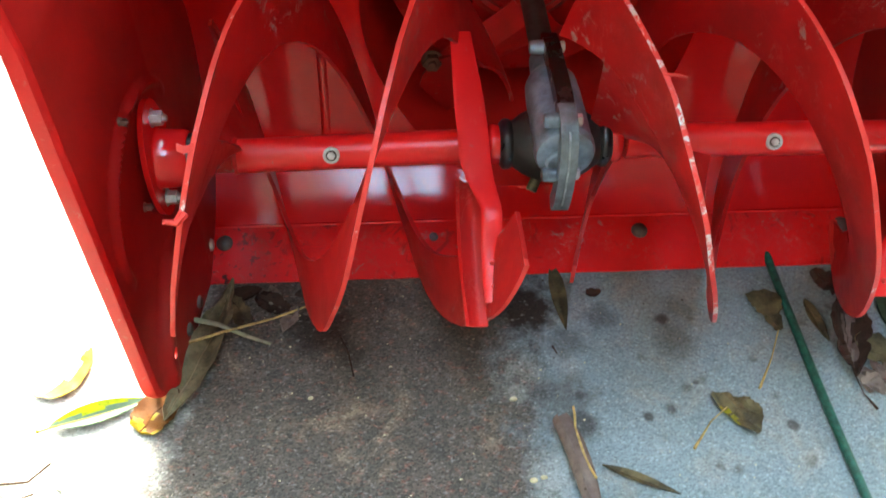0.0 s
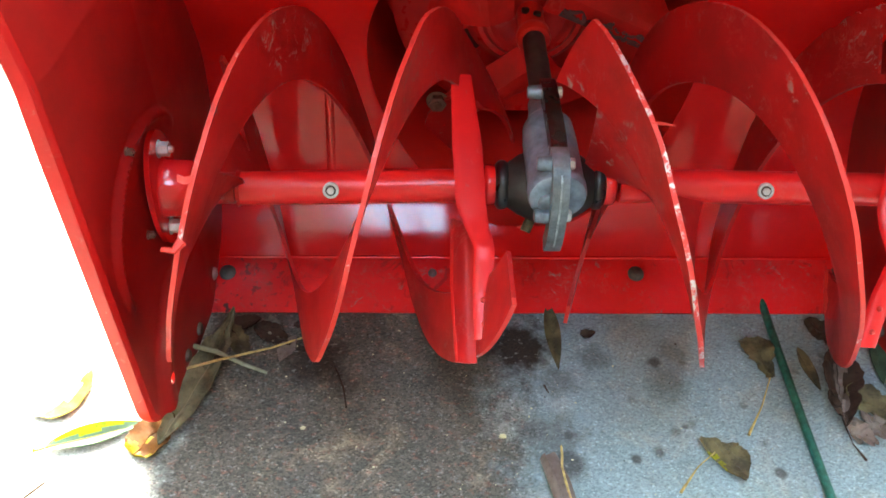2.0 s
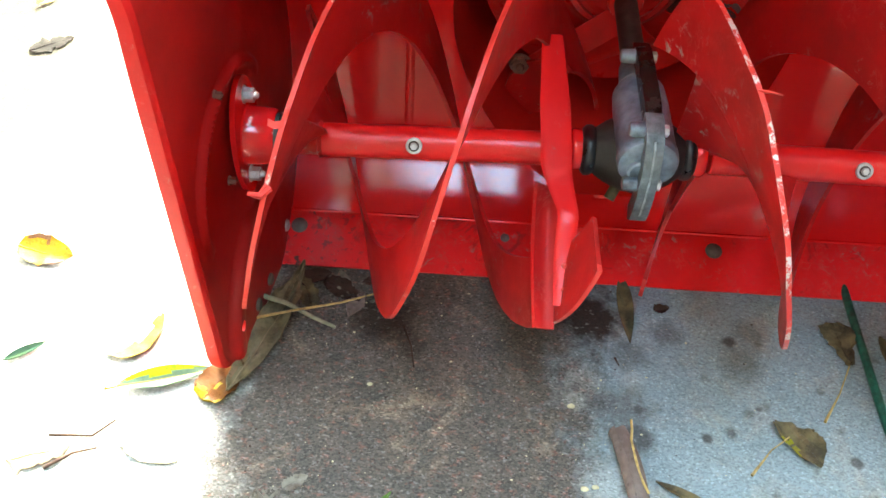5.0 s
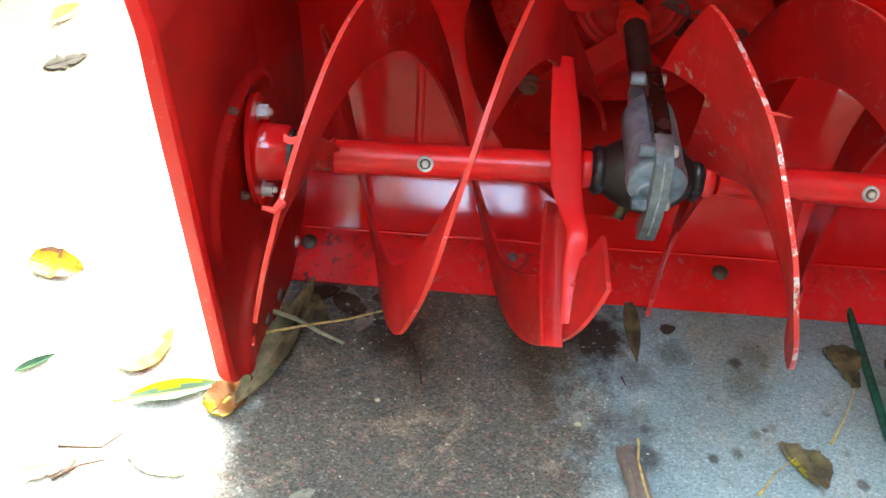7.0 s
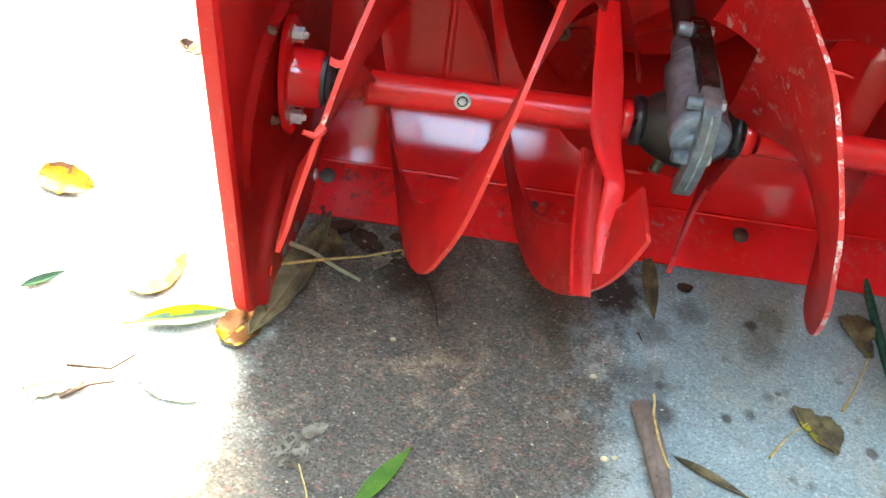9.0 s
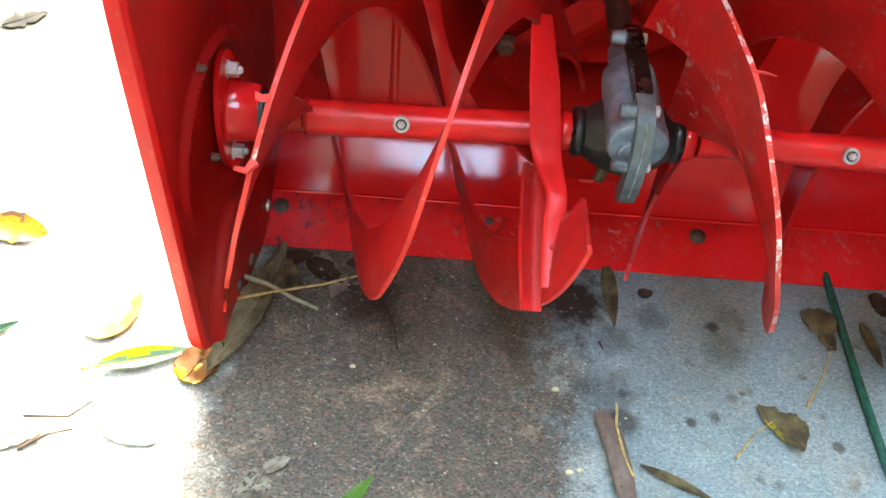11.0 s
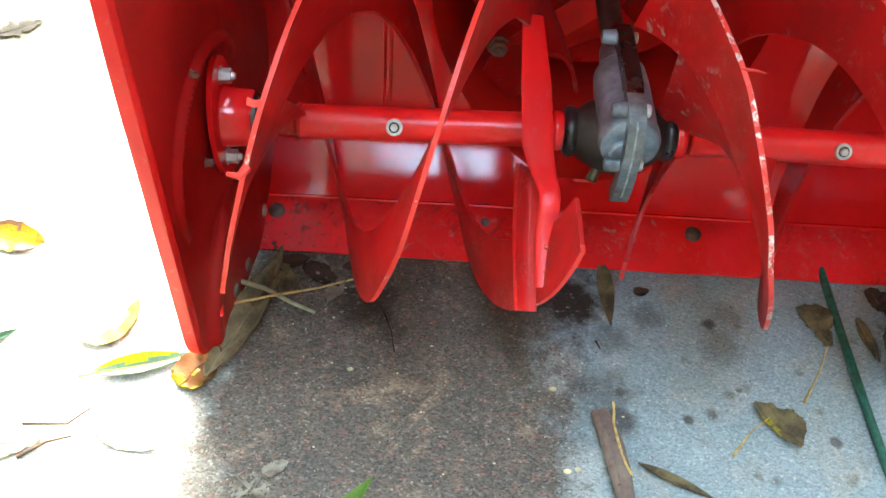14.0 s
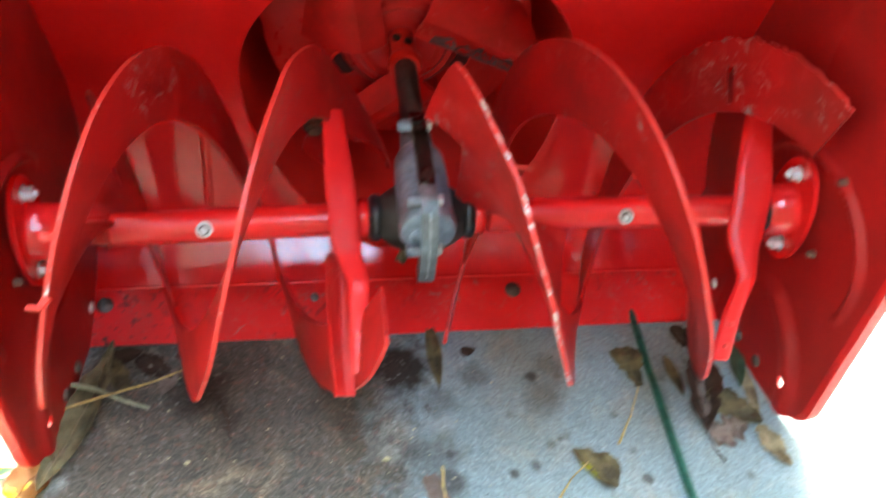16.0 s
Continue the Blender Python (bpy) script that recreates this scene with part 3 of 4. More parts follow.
        part("small_bolt", bm, M_RUSTY, plate, "rust-brown bolt end")
    return plate


for side in (-1, 1):
    build_plate(side)

# scraper bar along the bottom edge
bm = bmesh.new()
sec = [(0.0195, -0.0004), (0.030, 0.0032), (0.052, 0.0098), (0.070, 0.0158), (0.0722, 0.0160), (0.0738, 0.0148), (0.0745, 0.0125)]
grid = [[Vector((x, y + 0.0006 * noise.noise((x * 20, 0, 0)), z + 0.0008 + 0.05 * (y - 0.0195))) for x in np.linspace(-0.2985, 0.2985, 80)] for y, z in sec]
sheet(bm, grid, 0.0032)
scraper = part("scraper_bar", bm, M_WORN, blower, "scratched red steel scraper bar", angle=25)
bm = bmesh.new()
tube(bm, [(x, 0.0712 + 0.0003 * noise.noise((x * 15, 3, 0)), 0.0205) for x in np.linspace(-0.297, 0.297, 60)], 0.0017, 12)
part("rolled_lip", bm, M_RED, blower, "rounded glossy lip of the housing above the scraper")
for x in (-0.285, -0.095, 0.095, 0.285):
    bm = bmesh.new()
    big = 0.55 if x == -0.095 else 1.0
    lathe(bm, [(0.0, 0.0078 * big), (0.0015, 0.0075 * big), (0.0030 * big, 0.0050 * big), (0.0036 * big, 0.002)], "z", (0, 0, 0), 20)
    bmesh.ops.transform(bm, matrix=pose(x, 0.0560, 0.0146, 19, 0, 0), verts=bm.verts)
    part("carriage_bolt", bm, M_DULL_BOLT, scraper, "tarnished round bolt head")

# ---- augers ----
R_IN = 0.078


def spot(phi, r, x):
    """phi in degrees: 0 top, 90 towards the open front, 180 bottom."""
    a = radians(phi)
    return Vector((x, -r * math.sin(a), AXIS_Z + r * math.cos(a)))


def flight(parent, x_of, start, end, r_out, rim, seed, cut_start=0.0, point_start=0.0, point_end=26.0, torn=False):
    """A ribbon from start to end (degrees). cut_start: how much further back the inner corner of a cut end lies; point_*: over how many degrees an end narrows."""
    bm = bmesh.new()
    steps = int(abs(end - start) / 2.0)
    grid = []
    cols = 8
    for i in range(steps + 1):
        t = i / steps
        base = start + (end - start) * t
        tip = 1.0
        if point_start:
            tip = min(tip, 0.12 + 0.88 * t * abs(end - start) / point_start)
        if point_end:
            tip = min(tip, 0.12 + 0.88 * (1 - t) * abs(end - start) / point_end)
        row = []
        for k in range(cols + 1):
            f = k / cols
            phi = base - cut_start * (1 - f) * max(0.0, 1 - t * abs(end - start) / 30.0)
            ro = r_out + 0.0012 * noise.noise((phi * 0.06, seed, 0)) + 0.0006 * noise.noise((phi * 0.35, seed, 5))
            if torn and t > 0.80:
                ro += 0.0045 * noise.noise((phi * 0.20, seed, 2)) - 0.006 * max(0.0, noise.noise((phi * 0.45, seed, 6)))
            low = math.exp(-(((phi % 360) - 150) / 32.0) ** 2)
            ro += 0.0055 * low if seed < 0 else 0.003 * low
            ri = R_IN + 0.001 * noise.noise((phi * 0.05, seed, 9)) + 0.013 * math.exp(-(((phi % 360) - 180) / 42.0) ** 2)
            bow = 0.0016 * noise.noise((phi * 0.04, seed, 3))
            ri = ro - (ro - ri) * max(0.05, tip)
            row.append(spot(phi, ri + (ro - ri) * f, x_of(phi) + bow * f))
        grid.append(row)
    tear = (lambda i, j: not (abs((start + (end - start) * i / steps) - 323) < 2.6 - 0.5 * abs(j - 2) and 0 < j < 5)) if torn else None
    sheet(bm, grid, 0.0033, tear)
    bm.faces.ensure_lookup_table()
    for f in bm.faces:
        c = f.calc_center_median()
        rr = math.hypot(c.y, c.z - AXIS_Z)
        if f.calc_area() < 2.2e-5 and rr > (R_IN + r_out) / 2 + 0.02:
            f.material_index = 1
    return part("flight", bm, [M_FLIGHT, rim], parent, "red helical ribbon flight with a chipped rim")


def bar_arm(parent, phi, x_mid, x_ends, reach, width=0.022, paddle=True, narrow=0.46, edge=0.0010):
    """A flat bar laid over the tube, narrower below its bend; a hollowed paddle may hang beside its lower end."""
    bm = bmesh.new()
    d = spot(phi, 1, 0) - Vector((0, 0, AXIS_Z))
    nrm = Vector((1, 0, 0)).cross(d).normalized()
    rows, fold = [], []
    n = 44
    for i in range(n + 1):
        s = -1 + 2 * i / n
        r = s * (reach[1] if s > 0 else reach[0])
        xm = x_mid + ((x_ends[1] if s > 0 else x_ends[0]) - x_mid) * abs(s)
        low = max(0.0, min(1.0, (-s - 0.16) / 0.30))
        up = max(0.0, (s - 0.30) / 0.70)
        w = width * (1 - narrow * low - 0.36 * up)
        o = 0.0165 - 0.0075 * max(0.0, -s - 0.50) / 0.50 + 0.0045 * max(0.0, 1 - abs(s + 0.50) / 0.22) - 0.004 * up
        x0 = xm + 0.0065 * low + 0.0020 * max(0.0, 1 - abs(s + 0.48) / 0.2)
        c = Vector((x0, 0, AXIS_Z)) + d * r + nrm * o
        rows.append([c + Vector((u * w / 2, 0, 0)) - nrm * (edge * abs(u) ** 7) for u in (-1, -0.92, -0.8, -0.4, 0, 0.4, 0.8, 0.92, 1)])
    sheet(bm, rows, 0.0042)
    bar = part("support_arm", bm, M_ARM, parent, "bent flat red steel arm")
    if paddle:
        bm = bmesh.new()
        for i in range(25):
            t = i / 24
            r = -0.030 - 0.107 * t
            left, right = x_mid - 0.0125 + 0.003 * t - 0.002 * math.sin(math.pi * t), x_mid + 0.0050
            base = Vector((0, 0, AXIS_Z)) + d * r
            fold.append([base + Vector((left + (right - left) * u, 0, 0)) + nrm * (0.007 - 0.004 * t - 0.006 * math.sin(math.pi * u) * (1 - 0.5 * t) - 0.004 * u) for u in (0, 0.12, 0.3, 0.5, 0.7, 1)])
        sheet(bm, fold, 0.0030)
        part("arm_paddle", bm, M_EDGE, parent, "hollowed red paddle beside the arm")
    for q in (2, 5):
        bm = bmesh.new()
        p = rows[q][4] + nrm * 0.002
        bmesh.ops.create_icosphere(bm, subdivisions=2, radius=0.0022, matrix=Matrix.Translation(p))
        part("weld_spot", bm, M_RIM, parent)
    return bar


def spoke_arm(parent, x_of, phi, width, root, twist=0.7):
    """A flat web from the tube out to a flight's inner edge, turning with the flight. width: half of it in metres."""
    bm = bmesh.new()
    rows = []
    for i in range(19):
        t = i / 18
        r = 0.010 + (R_IN + 0.003 - 0.010) * t
        row = []
        for k in range(9):
            u = -1 + k / 4
            side = u * width * (0.55 + 0.45 * t)
            ang = phi + math.degrees(side / (R_IN * (0.42 + 0.58 * t)))
            x = x_of(ang) * t + (root + twist * (x_of(ang) - x_of(phi))) * (1 - t)
            row.append(spot(ang, r, x))
        rows.append(row)
    sheet(bm, rows, 0.0036)
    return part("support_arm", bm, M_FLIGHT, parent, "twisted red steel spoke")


def sag(x):
    """How far a tube and its bearing lie below the gearbox's axis."""
    return (0.0048 if x < 0 else 0.0030) * max(0.0, min(1.0, (abs(x) - 0.045) / 0.19))


def auger(side, x_of, spans, ends, r_out, arms, rims, bolt_x, tube_span):
    body = lathe(bmesh.new(), [(tube_span[0], 0.0120), (tube_span[0] + 0.001, 0.0128), (tube_span[1] - 0.001, 0.0128), (tube_span[1], 0.0120)], "x", (0, 0, AXIS_Z), 36)
    for v in body.verts:
        v.co.z -= sag(v.co.x)
    top = part("auger", body, M_TUBE, blower, "red auger tube carrying two ribbon flights")
    for k, (a, b) in enumerate(spans):
        flight(top, x_of[k], a, b, r_out, rims[k], 3 * side + k, *ends[k], torn=(side > 0 and k == 0))
    for spec in arms:
        spec[0](top, *spec[1:])
    # shear bolt with a collar
    bm = bmesh.new()
    lathe(bm, [(0.0100, 0.0062), (0.0142, 0.0062), (0.0148, 0.0056), (0.0148, 0.0042), (0.0142, 0.0040)], "z", (0, 0, 0), 24)
    bmesh.ops.transform(bm, matrix=pose(bolt_x, 0, AXIS_Z - sag(bolt_x), 60, 0, 0), verts=bm.verts)
    bolt = part("shear_bolt", bm, M_ZINC, top, "bright zinc shear bolt head")
    # dark disc on the capped collar stands for the shaded gap
    bm = bmesh.new()
    lathe(bm, [(0.0140, 0.0040), (0.0145, 0.0040), (0.0147, 0.0037)], "z", (0, 0, 0), 24)
    bmesh.ops.transform(bm, matrix=pose(bolt_x, 0, AXIS_Z - sag(bolt_x), 60, 0, 0), verts=bm.verts)
    part("gap_shade", bm, M_SHAFT, bolt, "dark disc painted as shade in the gap round the bolt")
    bm = bmesh.new()
    lathe(bm, [(0.0140, 0.0030), (0.0162, 0.0030), (0.0168, 0.0022)], "z", (0, 0, 0), 6)
    bmesh.ops.transform(bm, matrix=pose(bolt_x, 0, AXIS_Z - sag(bolt_x), 60, 0, 0), verts=bm.verts)
    part("hex_head", bm, M_ZINC, bolt)
    return top


def eased(v):
    v = max(0.0, min(1.0, v))
    return v * v * (3 - 2 * v)


xl = [lambda p: -0.2153 - 0.2092 * p / 360 + 0.0135 * eased((-190 - p) / 68), lambda p: -0.1071 - 0.2092 * p / 360 + 0.018 * eased((-55 - p) / 58)]
left_auger = auger(-1, xl, [(-274, 128), (-113, 284)], [(0.0, 0.0, 20.0), (0.0, 34.0, 38.0)], 0.131, [
    (bar_arm, -62, -0.0684, (-0.0650, -0.0738), (0.122, 0.086), 0.0205, True, 0.42),
    (spoke_arm, xl[0], 66, 0.030, -0.2490),
    (spoke_arm, xl[1], 246, 0.030, -0.2490),
], [M_RIM, M_RIM], -0.172, (-0.2430, -0.052))
xr = [lambda p: 0.0153 + 0.2542 * p / 360, lambda p: 0.1232 + 0.2542 * p / 360 + 0.029 * eased((-40 - p) / 105)]
right_auger = auger(1, xr, [(-5, 378), (-189, 195)], [(22.0, 0.0, 0.0), (0.0, 34.0, 26.0)], 0.136, [
    (spoke_arm, xr[0], 58, 0.070, 0.064, 1.0),
    (spoke_arm, xr[1], -142, 0.030, 0.050),
    (bar_arm, -52, 0.2590, (0.219, 0.275), (0.123, 0.082), 0.029, False, 0.58, 0.0026),
], [M_RIM_BARE, M_RIM], 0.1555, (0.046, 0.262))

# weld collars at the outer ends of the tubes
for x0, x1, carrier in ((-0.2640, -0.2425, left_auger), (0.2615, 0.2640, right_auger)):
    bm = bmesh.new()
    lathe(bm, [(x0, 0.0112), (x0 + 0.001, 0.0120), (x1 - 0.003, 0.0120), (x1 - 0.0015, 0.0142), (x1, 0.0138), (x1 + 0.0015, 0.0126)], "x", (0, 0, AXIS_Z - sag(x0)), 28)
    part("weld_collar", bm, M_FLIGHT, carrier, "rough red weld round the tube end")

# torn curl of metal on the flight nearest the bearing
bm = bmesh.new()
tube(bm, [spot(66, 0.128, -0.2525), spot(68, 0.133, -0.2570), spot(67, 0.136, -0.2635)], 0.0034, 7, lambda t: 1 - 0.55 * t)
part("metal_curl", bm, M_RIM, left_auger, "curled sliver of torn red metal")
bm = bmesh.new()
grid = [[spot(47 + a, 0.130, -0.2425 - 0.010 * t) + Vector((0, -0.003 * math.sin(3 * t), 0)) for a in (0, 2.0)] for t in (0, 0.3, 0.6, 1.0)]
sheet(bm, grid, 0.0012)
part("metal_burr", bm, M_RIM, left_auger, "bent sliver of red metal")
bm = bmesh.new()
tube(bm, [spot(33, 0.135, 0.0385), spot(33.5, 0.137, 0.046), spot(34, 0.136, 0.053)], 0.0013, 6, lambda t: 1 - 0.7 * t)
part("metal_burr", bm, M_RIM, right_auger)

# ---- bearings at the side plates ----
for side in (-1, 1):
    xp = INNER + 0.0031
    zb = AXIS_Z - sag(side * xp)
    bm = bmesh.new()
    lathe(bm, [(side * xp, 0.026), (side * (xp - 0.003), 0.026), (side * (xp - 0.004), 0.0235), (side * (xp - 0.005), 0.0225), (side * (xp - 0.024), 0.0215), (side * (xp - 0.027), 0.0195), (side * (xp - 0.027), 0.014)], "x", (0, 0, zb), 40)
    bearing = part("bearing_cup", bm, M_RED, blower, "red pressed bearing cup")
    bm = bmesh.new()
    ring = []
    for layer in (0.0, 0.0040):
        ring.append([bm.verts.new((side * (xp - layer), 0.032 * math.cos(a), zb + 0.050 * math.sin(a))) for a in [2 * math.pi * k / 48 for k in range(48)]])
    for k in range(48):
        bm.faces.new((ring[0][k], ring[0][(k + 1) % 48], ring[1][(k + 1) % 48], ring[1][k]))
    bm.faces.new(ring[0])
    bm.faces.new(ring[1])
    part("flange", bm, M_RED, bearing, "oval red bearing flange")
    bm = bmesh.new()
    lathe(bm, [(side * (xp - 0.026), 0.0185), (side * (xp - 0.030), 0.0185), (side * (xp - 0.031), 0.0165), (side * (xp - 0.034), 0.0170), (side * (xp - 0.037), 0.0150), (side * (xp - 0.037), 0.011)], "x", (0, 0, zb), 32)
    part("rubber_seal", bm, M_RUBBER, bearing, "black rubber shaft seal")
    bm = bmesh.new()
    lathe(bm, [(side * (xp - 0.03), 0.0095), (side * 0.22, 0.0095)], "x", (0, 0, zb), 24)
    part("stub_shaft", bm, M_SHAFT, bearing, "dark steel shaft end")
    for dy, dz in ((0.006, 0.033), (-0.010, -0.030)):
        bm = bmesh.new()
        hex_bolt(bm, (side * (xp - 0.003), dy, zb + dz), "-x" if side > 0 else "x", 0.0056, 0.0105)
        part("flange_nut", bm, M_ZINC, bearing, "zinc flange nut on a bolt")

# ---- gearbox ----
GX = -0.007
bm = bmesh.new()
lathe(bm, [(GX - 0.041, 0.0150), (GX - 0.038, 0.0185), (GX - 0.034, 0.0185), (GX - 0.032, 0.0170), (GX - 0.024, 0.0225), (GX - 0.012, 0.0285), (GX, 0.0305), (GX + 0.012, 0.0285), (GX + 0.024, 0.0225), (GX + 0.032, 0.0170), (GX + 0.034, 0.0185), (GX + 0.038, 0.0185), (GX + 0.041, 0.0150)], "x", (0, 0, AXIS_Z), 40)
gearbox = part("gearbox", bm, M_HUB, blower, "oily dark worm-gear case on the auger shaft")
WZ = AXIS_Z + 0.025
bm = bmesh.new()
lathe(bm, [(-0.0435, 0.0080), (-0.0440, 0.0090), (-0.0440, 0.0185), (-0.0432, 0.0202), (-0.0405, 0.0212), (-0.034, 0.0214), (-0.0325, 0.0205), (-0.012, 0.0207), (0.020, 0.0205), (0.036, 0.0195), (0.044, 0.0160), (0.046, 0.0140), (0.070, 0.0125)], "y", (GX, 0, WZ), 44)
part("worm_case", bm, M_ALU, gearbox, "grey cast aluminium worm housing")
bm = bmesh.new()
lathe(bm, [(-0.0475, 0.0040), (-0.0475, 0.0078), (-0.0465, 0.0092), (-0.042, 0.0098)], "y", (GX - 0.0045, 0, WZ - 0.0045), 28)
part("end_boss", bm, M_ALU, gearbox)


def ridge(pts, half, mats, name, label, hw):
    """A flat seam flange standing on the case, swept through (y, z) pairs."""
    bm = bmesh.new()
    rings = []
    for i, (y, z) in enumerate(pts):
        a, b = pts[max(i - 1, 0)], pts[min(i + 1, len(pts) - 1)]
        d = Vector((0, b[0] - a[0], b[1] - a[1])).normalized()
        out = Vector((0, -d.z, d.y))
        e = 0.72 if i in (0, len(pts) - 1) else 1.0
        rings.append([bm.verts.new(Vector((GX + hx, y, z)) + out * h) for hx, h in ((-half, -hw * e), (-half, hw * 0.75 * e), (-half * 0.6, hw * e), (half * 0.6, hw * e), (half, hw * 0.75 * e), (half, -hw * e))])
    for a, b in zip(rings, rings[1:]):
        for k in range(6):
            bm.faces.new((a[k], a[(k + 1) % 6], b[(k + 1) % 6], b[k]))
    bm.faces.new(rings[0])
    bm.faces.new(rings[-1])
    return part(name, bm, mats, gearbox, label)


ridge([(0.066, WZ + 0.022), (0.052, WZ + 0.0245), (0.03, WZ + 0.0255), (0.0, WZ + 0.026), (-0.014, WZ + 0.026), (-0.024, WZ + 0.0255)], 0.0058, M_ALU_DARK, "seam_flange_top", "oil-blackened seam flange", 0.0066)
ridge([(-0.023, WZ + 0.0250), (-0.034, WZ + 0.0240), (-0.0415, WZ + 0.0210), (-0.0465, WZ + 0.0150), (-0.051, WZ + 0.002), (-0.050, WZ - 0.018), (-0.047, WZ - 0.034), (-0.0435, WZ - 0.043), (-0.040, WZ - 0.047)], 0.0060, M_ALU_WORN, "seam_flange_front", "bare cast aluminium seam flange", 0.0075)
ridge([(-0.0395, WZ + 0.023), (-0.0465, WZ + 0.0185), (-0.0520, WZ + 0.003), (-0.0512, WZ - 0.018), (-0.0480, WZ - 0.035), (-0.0450, WZ - 0.042)], 0.0006, M_ALU_BARE, "parting_line", "bright rubbed parting line of the casting", 0.0073)
for by, bz in ((0.052, 0.0240), (-0.034, 0.0235), (-0.048, -0.0130)):
    bm = bmesh.new()
    p = (GX, by, WZ + bz)
    lathe(bm, [(GX - 0.0165, 0.0028), (GX - 0.0160, 0.0046), (GX - 0.0140, 0.0053), (GX - 0.003, 0.0056)], "x", (0, by, WZ + bz), 20)
    boss = part("bolt_boss", bm, M_ALU, gearbox, "cast bolt boss")
    bm = bmesh.new()
    lathe(bm, [(GX + 0.003, 0.0044), (GX + 0.0100, 0.0044), (GX + 0.0106, 0.0035)], "x", (0, by, WZ + bz), 6)
    part("hex_nut", bm, M_ZINC, gearbox, "small zinc hex nut")
for sx in (-1, 1):
    bm = bmesh.new()
    lathe(bm, [(GX + sx * 0.0395, 0.0140), (GX + sx * 0.0440, 0.0152), (GX + sx * 0.0470, 0.0155), (GX + sx * 0.0490, 0.0146), (GX + sx * 0.0500, 0.0130), (GX + sx * 0.0500, 0.0100)], "x", (0, 0, AXIS_Z), 32)
    part("tube_collar", bm, M_RED, gearbox, "red collar")
    bm = bmesh.new()
    lathe(bm, [(GX + sx * 0.0330, 0.0180), (GX + sx * 0.0338, 0.0186), (GX + sx * 0.0362, 0.0190), (GX + sx * 0.0385, 0.0186), (GX + sx * 0.0400, 0.0172), (GX + sx * 0.0415, 0.0150)], "x", (0, 0, AXIS_Z), 36)
    part("seal_ring", bm, M_RUBBER, gearbox, "shiny black rubber seal ring")
bm = bmesh.new()
tube(bm, [(GX - 0.014, -0.018, AXIS_Z - 0.020), (GX - 0.018, -0.024, AXIS_Z - 0.026)], 0.0042, 12)
part("drain_plug", bm, M_BRASS, gearbox, "dirty brass drain plug")

# impeller shaft and impeller
bm = bmesh.new()
lathe(bm, [(0.066, 0.0098), (0.19, 0.0098)], "y", (GX, 0, WZ), 24)
part("impeller_shaft", bm, M_SHAFT, blower, "dark rusty impeller shaft")
bm = bmesh.new()
lathe(bm, [(0.166, 0.0100), (0.165, 0.0140), (0.169, 0.0155), (0.176, 0.0150), (0.180, 0.0120), (0.30, 0.0120)], "y", (GX, 0, WZ), 28)
impeller = part("impeller", bm, M_DRUM, blower, "red three-bladed impeller on its hub")
bm = bmesh.new()
lathe(bm, [(0.246, 0.010), (0.212, 0.0125), (0.208, 0.018), (0.2065, 0.0240), (0.2075, 0.0330), (0.2050, 0.0372), (0.2055, 0.0410), (0.2090, 0.0445), (0.2085, 0.0490), (0.2120, 0.0530), (0.221, 0.0575), (0.226, 0.0640), (0.232, 0.100), (0.238, 0.127), (0.242, 0.127), (0.246, 0.060)], "y", (GX, 0, WZ), 72)
part("impeller_disc", bm, M_DISC, impeller, "dished red disc with a raised ring round the hub")


def blade_spot(ang, along, out, depth):
    """A place on a blade: along its front edge, out from it the way the impeller turns, at a depth."""
    e, n = (math.cos(ang), math.sin(ang)), (-math.sin(ang), math.cos(ang))
    return Vector((GX + e[0] * along + n[0] * out, depth, WZ + e[1] * along + n[1] * out))


for k in range(3):
    a0 = radians(-22 + 120 * k)
    bm = bmesh.new()
    grid = []
    for i in range(17):
        u = i / 16
        row = [blade_spot(a0, 0.004 + 0.124 * u, 0.0145 + 0.024 * w, 0.200 - 0.009 * w - 0.004 * u) for w in (0, 0.05, 0.5, 0.95)]
        for j in range(1, 9):
            w = j / 8
            row.append(blade_spot(a0, (0.004 + 0.124 * u) * (1 - w) + (0.006 + 0.098 * u) * w, 0.0385 * (1 - w) + (0.096 - 0.036 * u) * w, 0.191 - 0.004 * u + 0.012 * w + 0.034 * w * w))
        grid.append(row)
    sheet(bm, grid, 0.003)
    blade = part("impeller_blade", bm, [M_BLADE], impeller, "red folded impeller blade", angle=18)
    bm = bmesh.new()
    c = blade_spot(a0, 0.062, -0.006, 0)
    lathe(bm, [(0.2235, 0.0118), (0.2228, 0.0128), (0.2240, 0.0138), (0.2275, 0.0138)], "y", (c.x, 0, c.z), 28)
    hole = part("disc_hole", bm, M_DRUM, impeller, "round hole punched in the disc")
    # flat dark disc in place of the hole's shaded depth
    bm = bmesh.new()
    lathe(bm, [(0.2230, 0.0002), (0.2230, 0.0118), (0.2240, 0.0122)], "y", (c.x, 0, c.z), 28)
    part("shade_disc", bm, M_HOLE_SHADE, hole, "dark disc painted as the shade inside the hole")
    if k == 0:
        bm = bmesh.new()
        film = [[blade_spot(a0, 0.020 + 0.104 * i / 52, 0.0150 + 0.0180 * j / 10 * (0.75 + 0.5 * noise.noise((i * 0.2, 2, 0))), 0.1975 - 0.0070 * (j / 10) - 0.004 * i / 52) for j in range(11)] for i in range(53)]
        sheet(bm, film, 0.0007, lambda i, j: noise.noise((i * 0.17, j * 0.33, 8)) + 0.5 * noise.noise((i * 0.6, j * 0.8, 3)) < 0.18 - 0.03 * j)
        part("grease_film", bm, M_GREASE, blade, "grey greasy dirt along the blade edge")
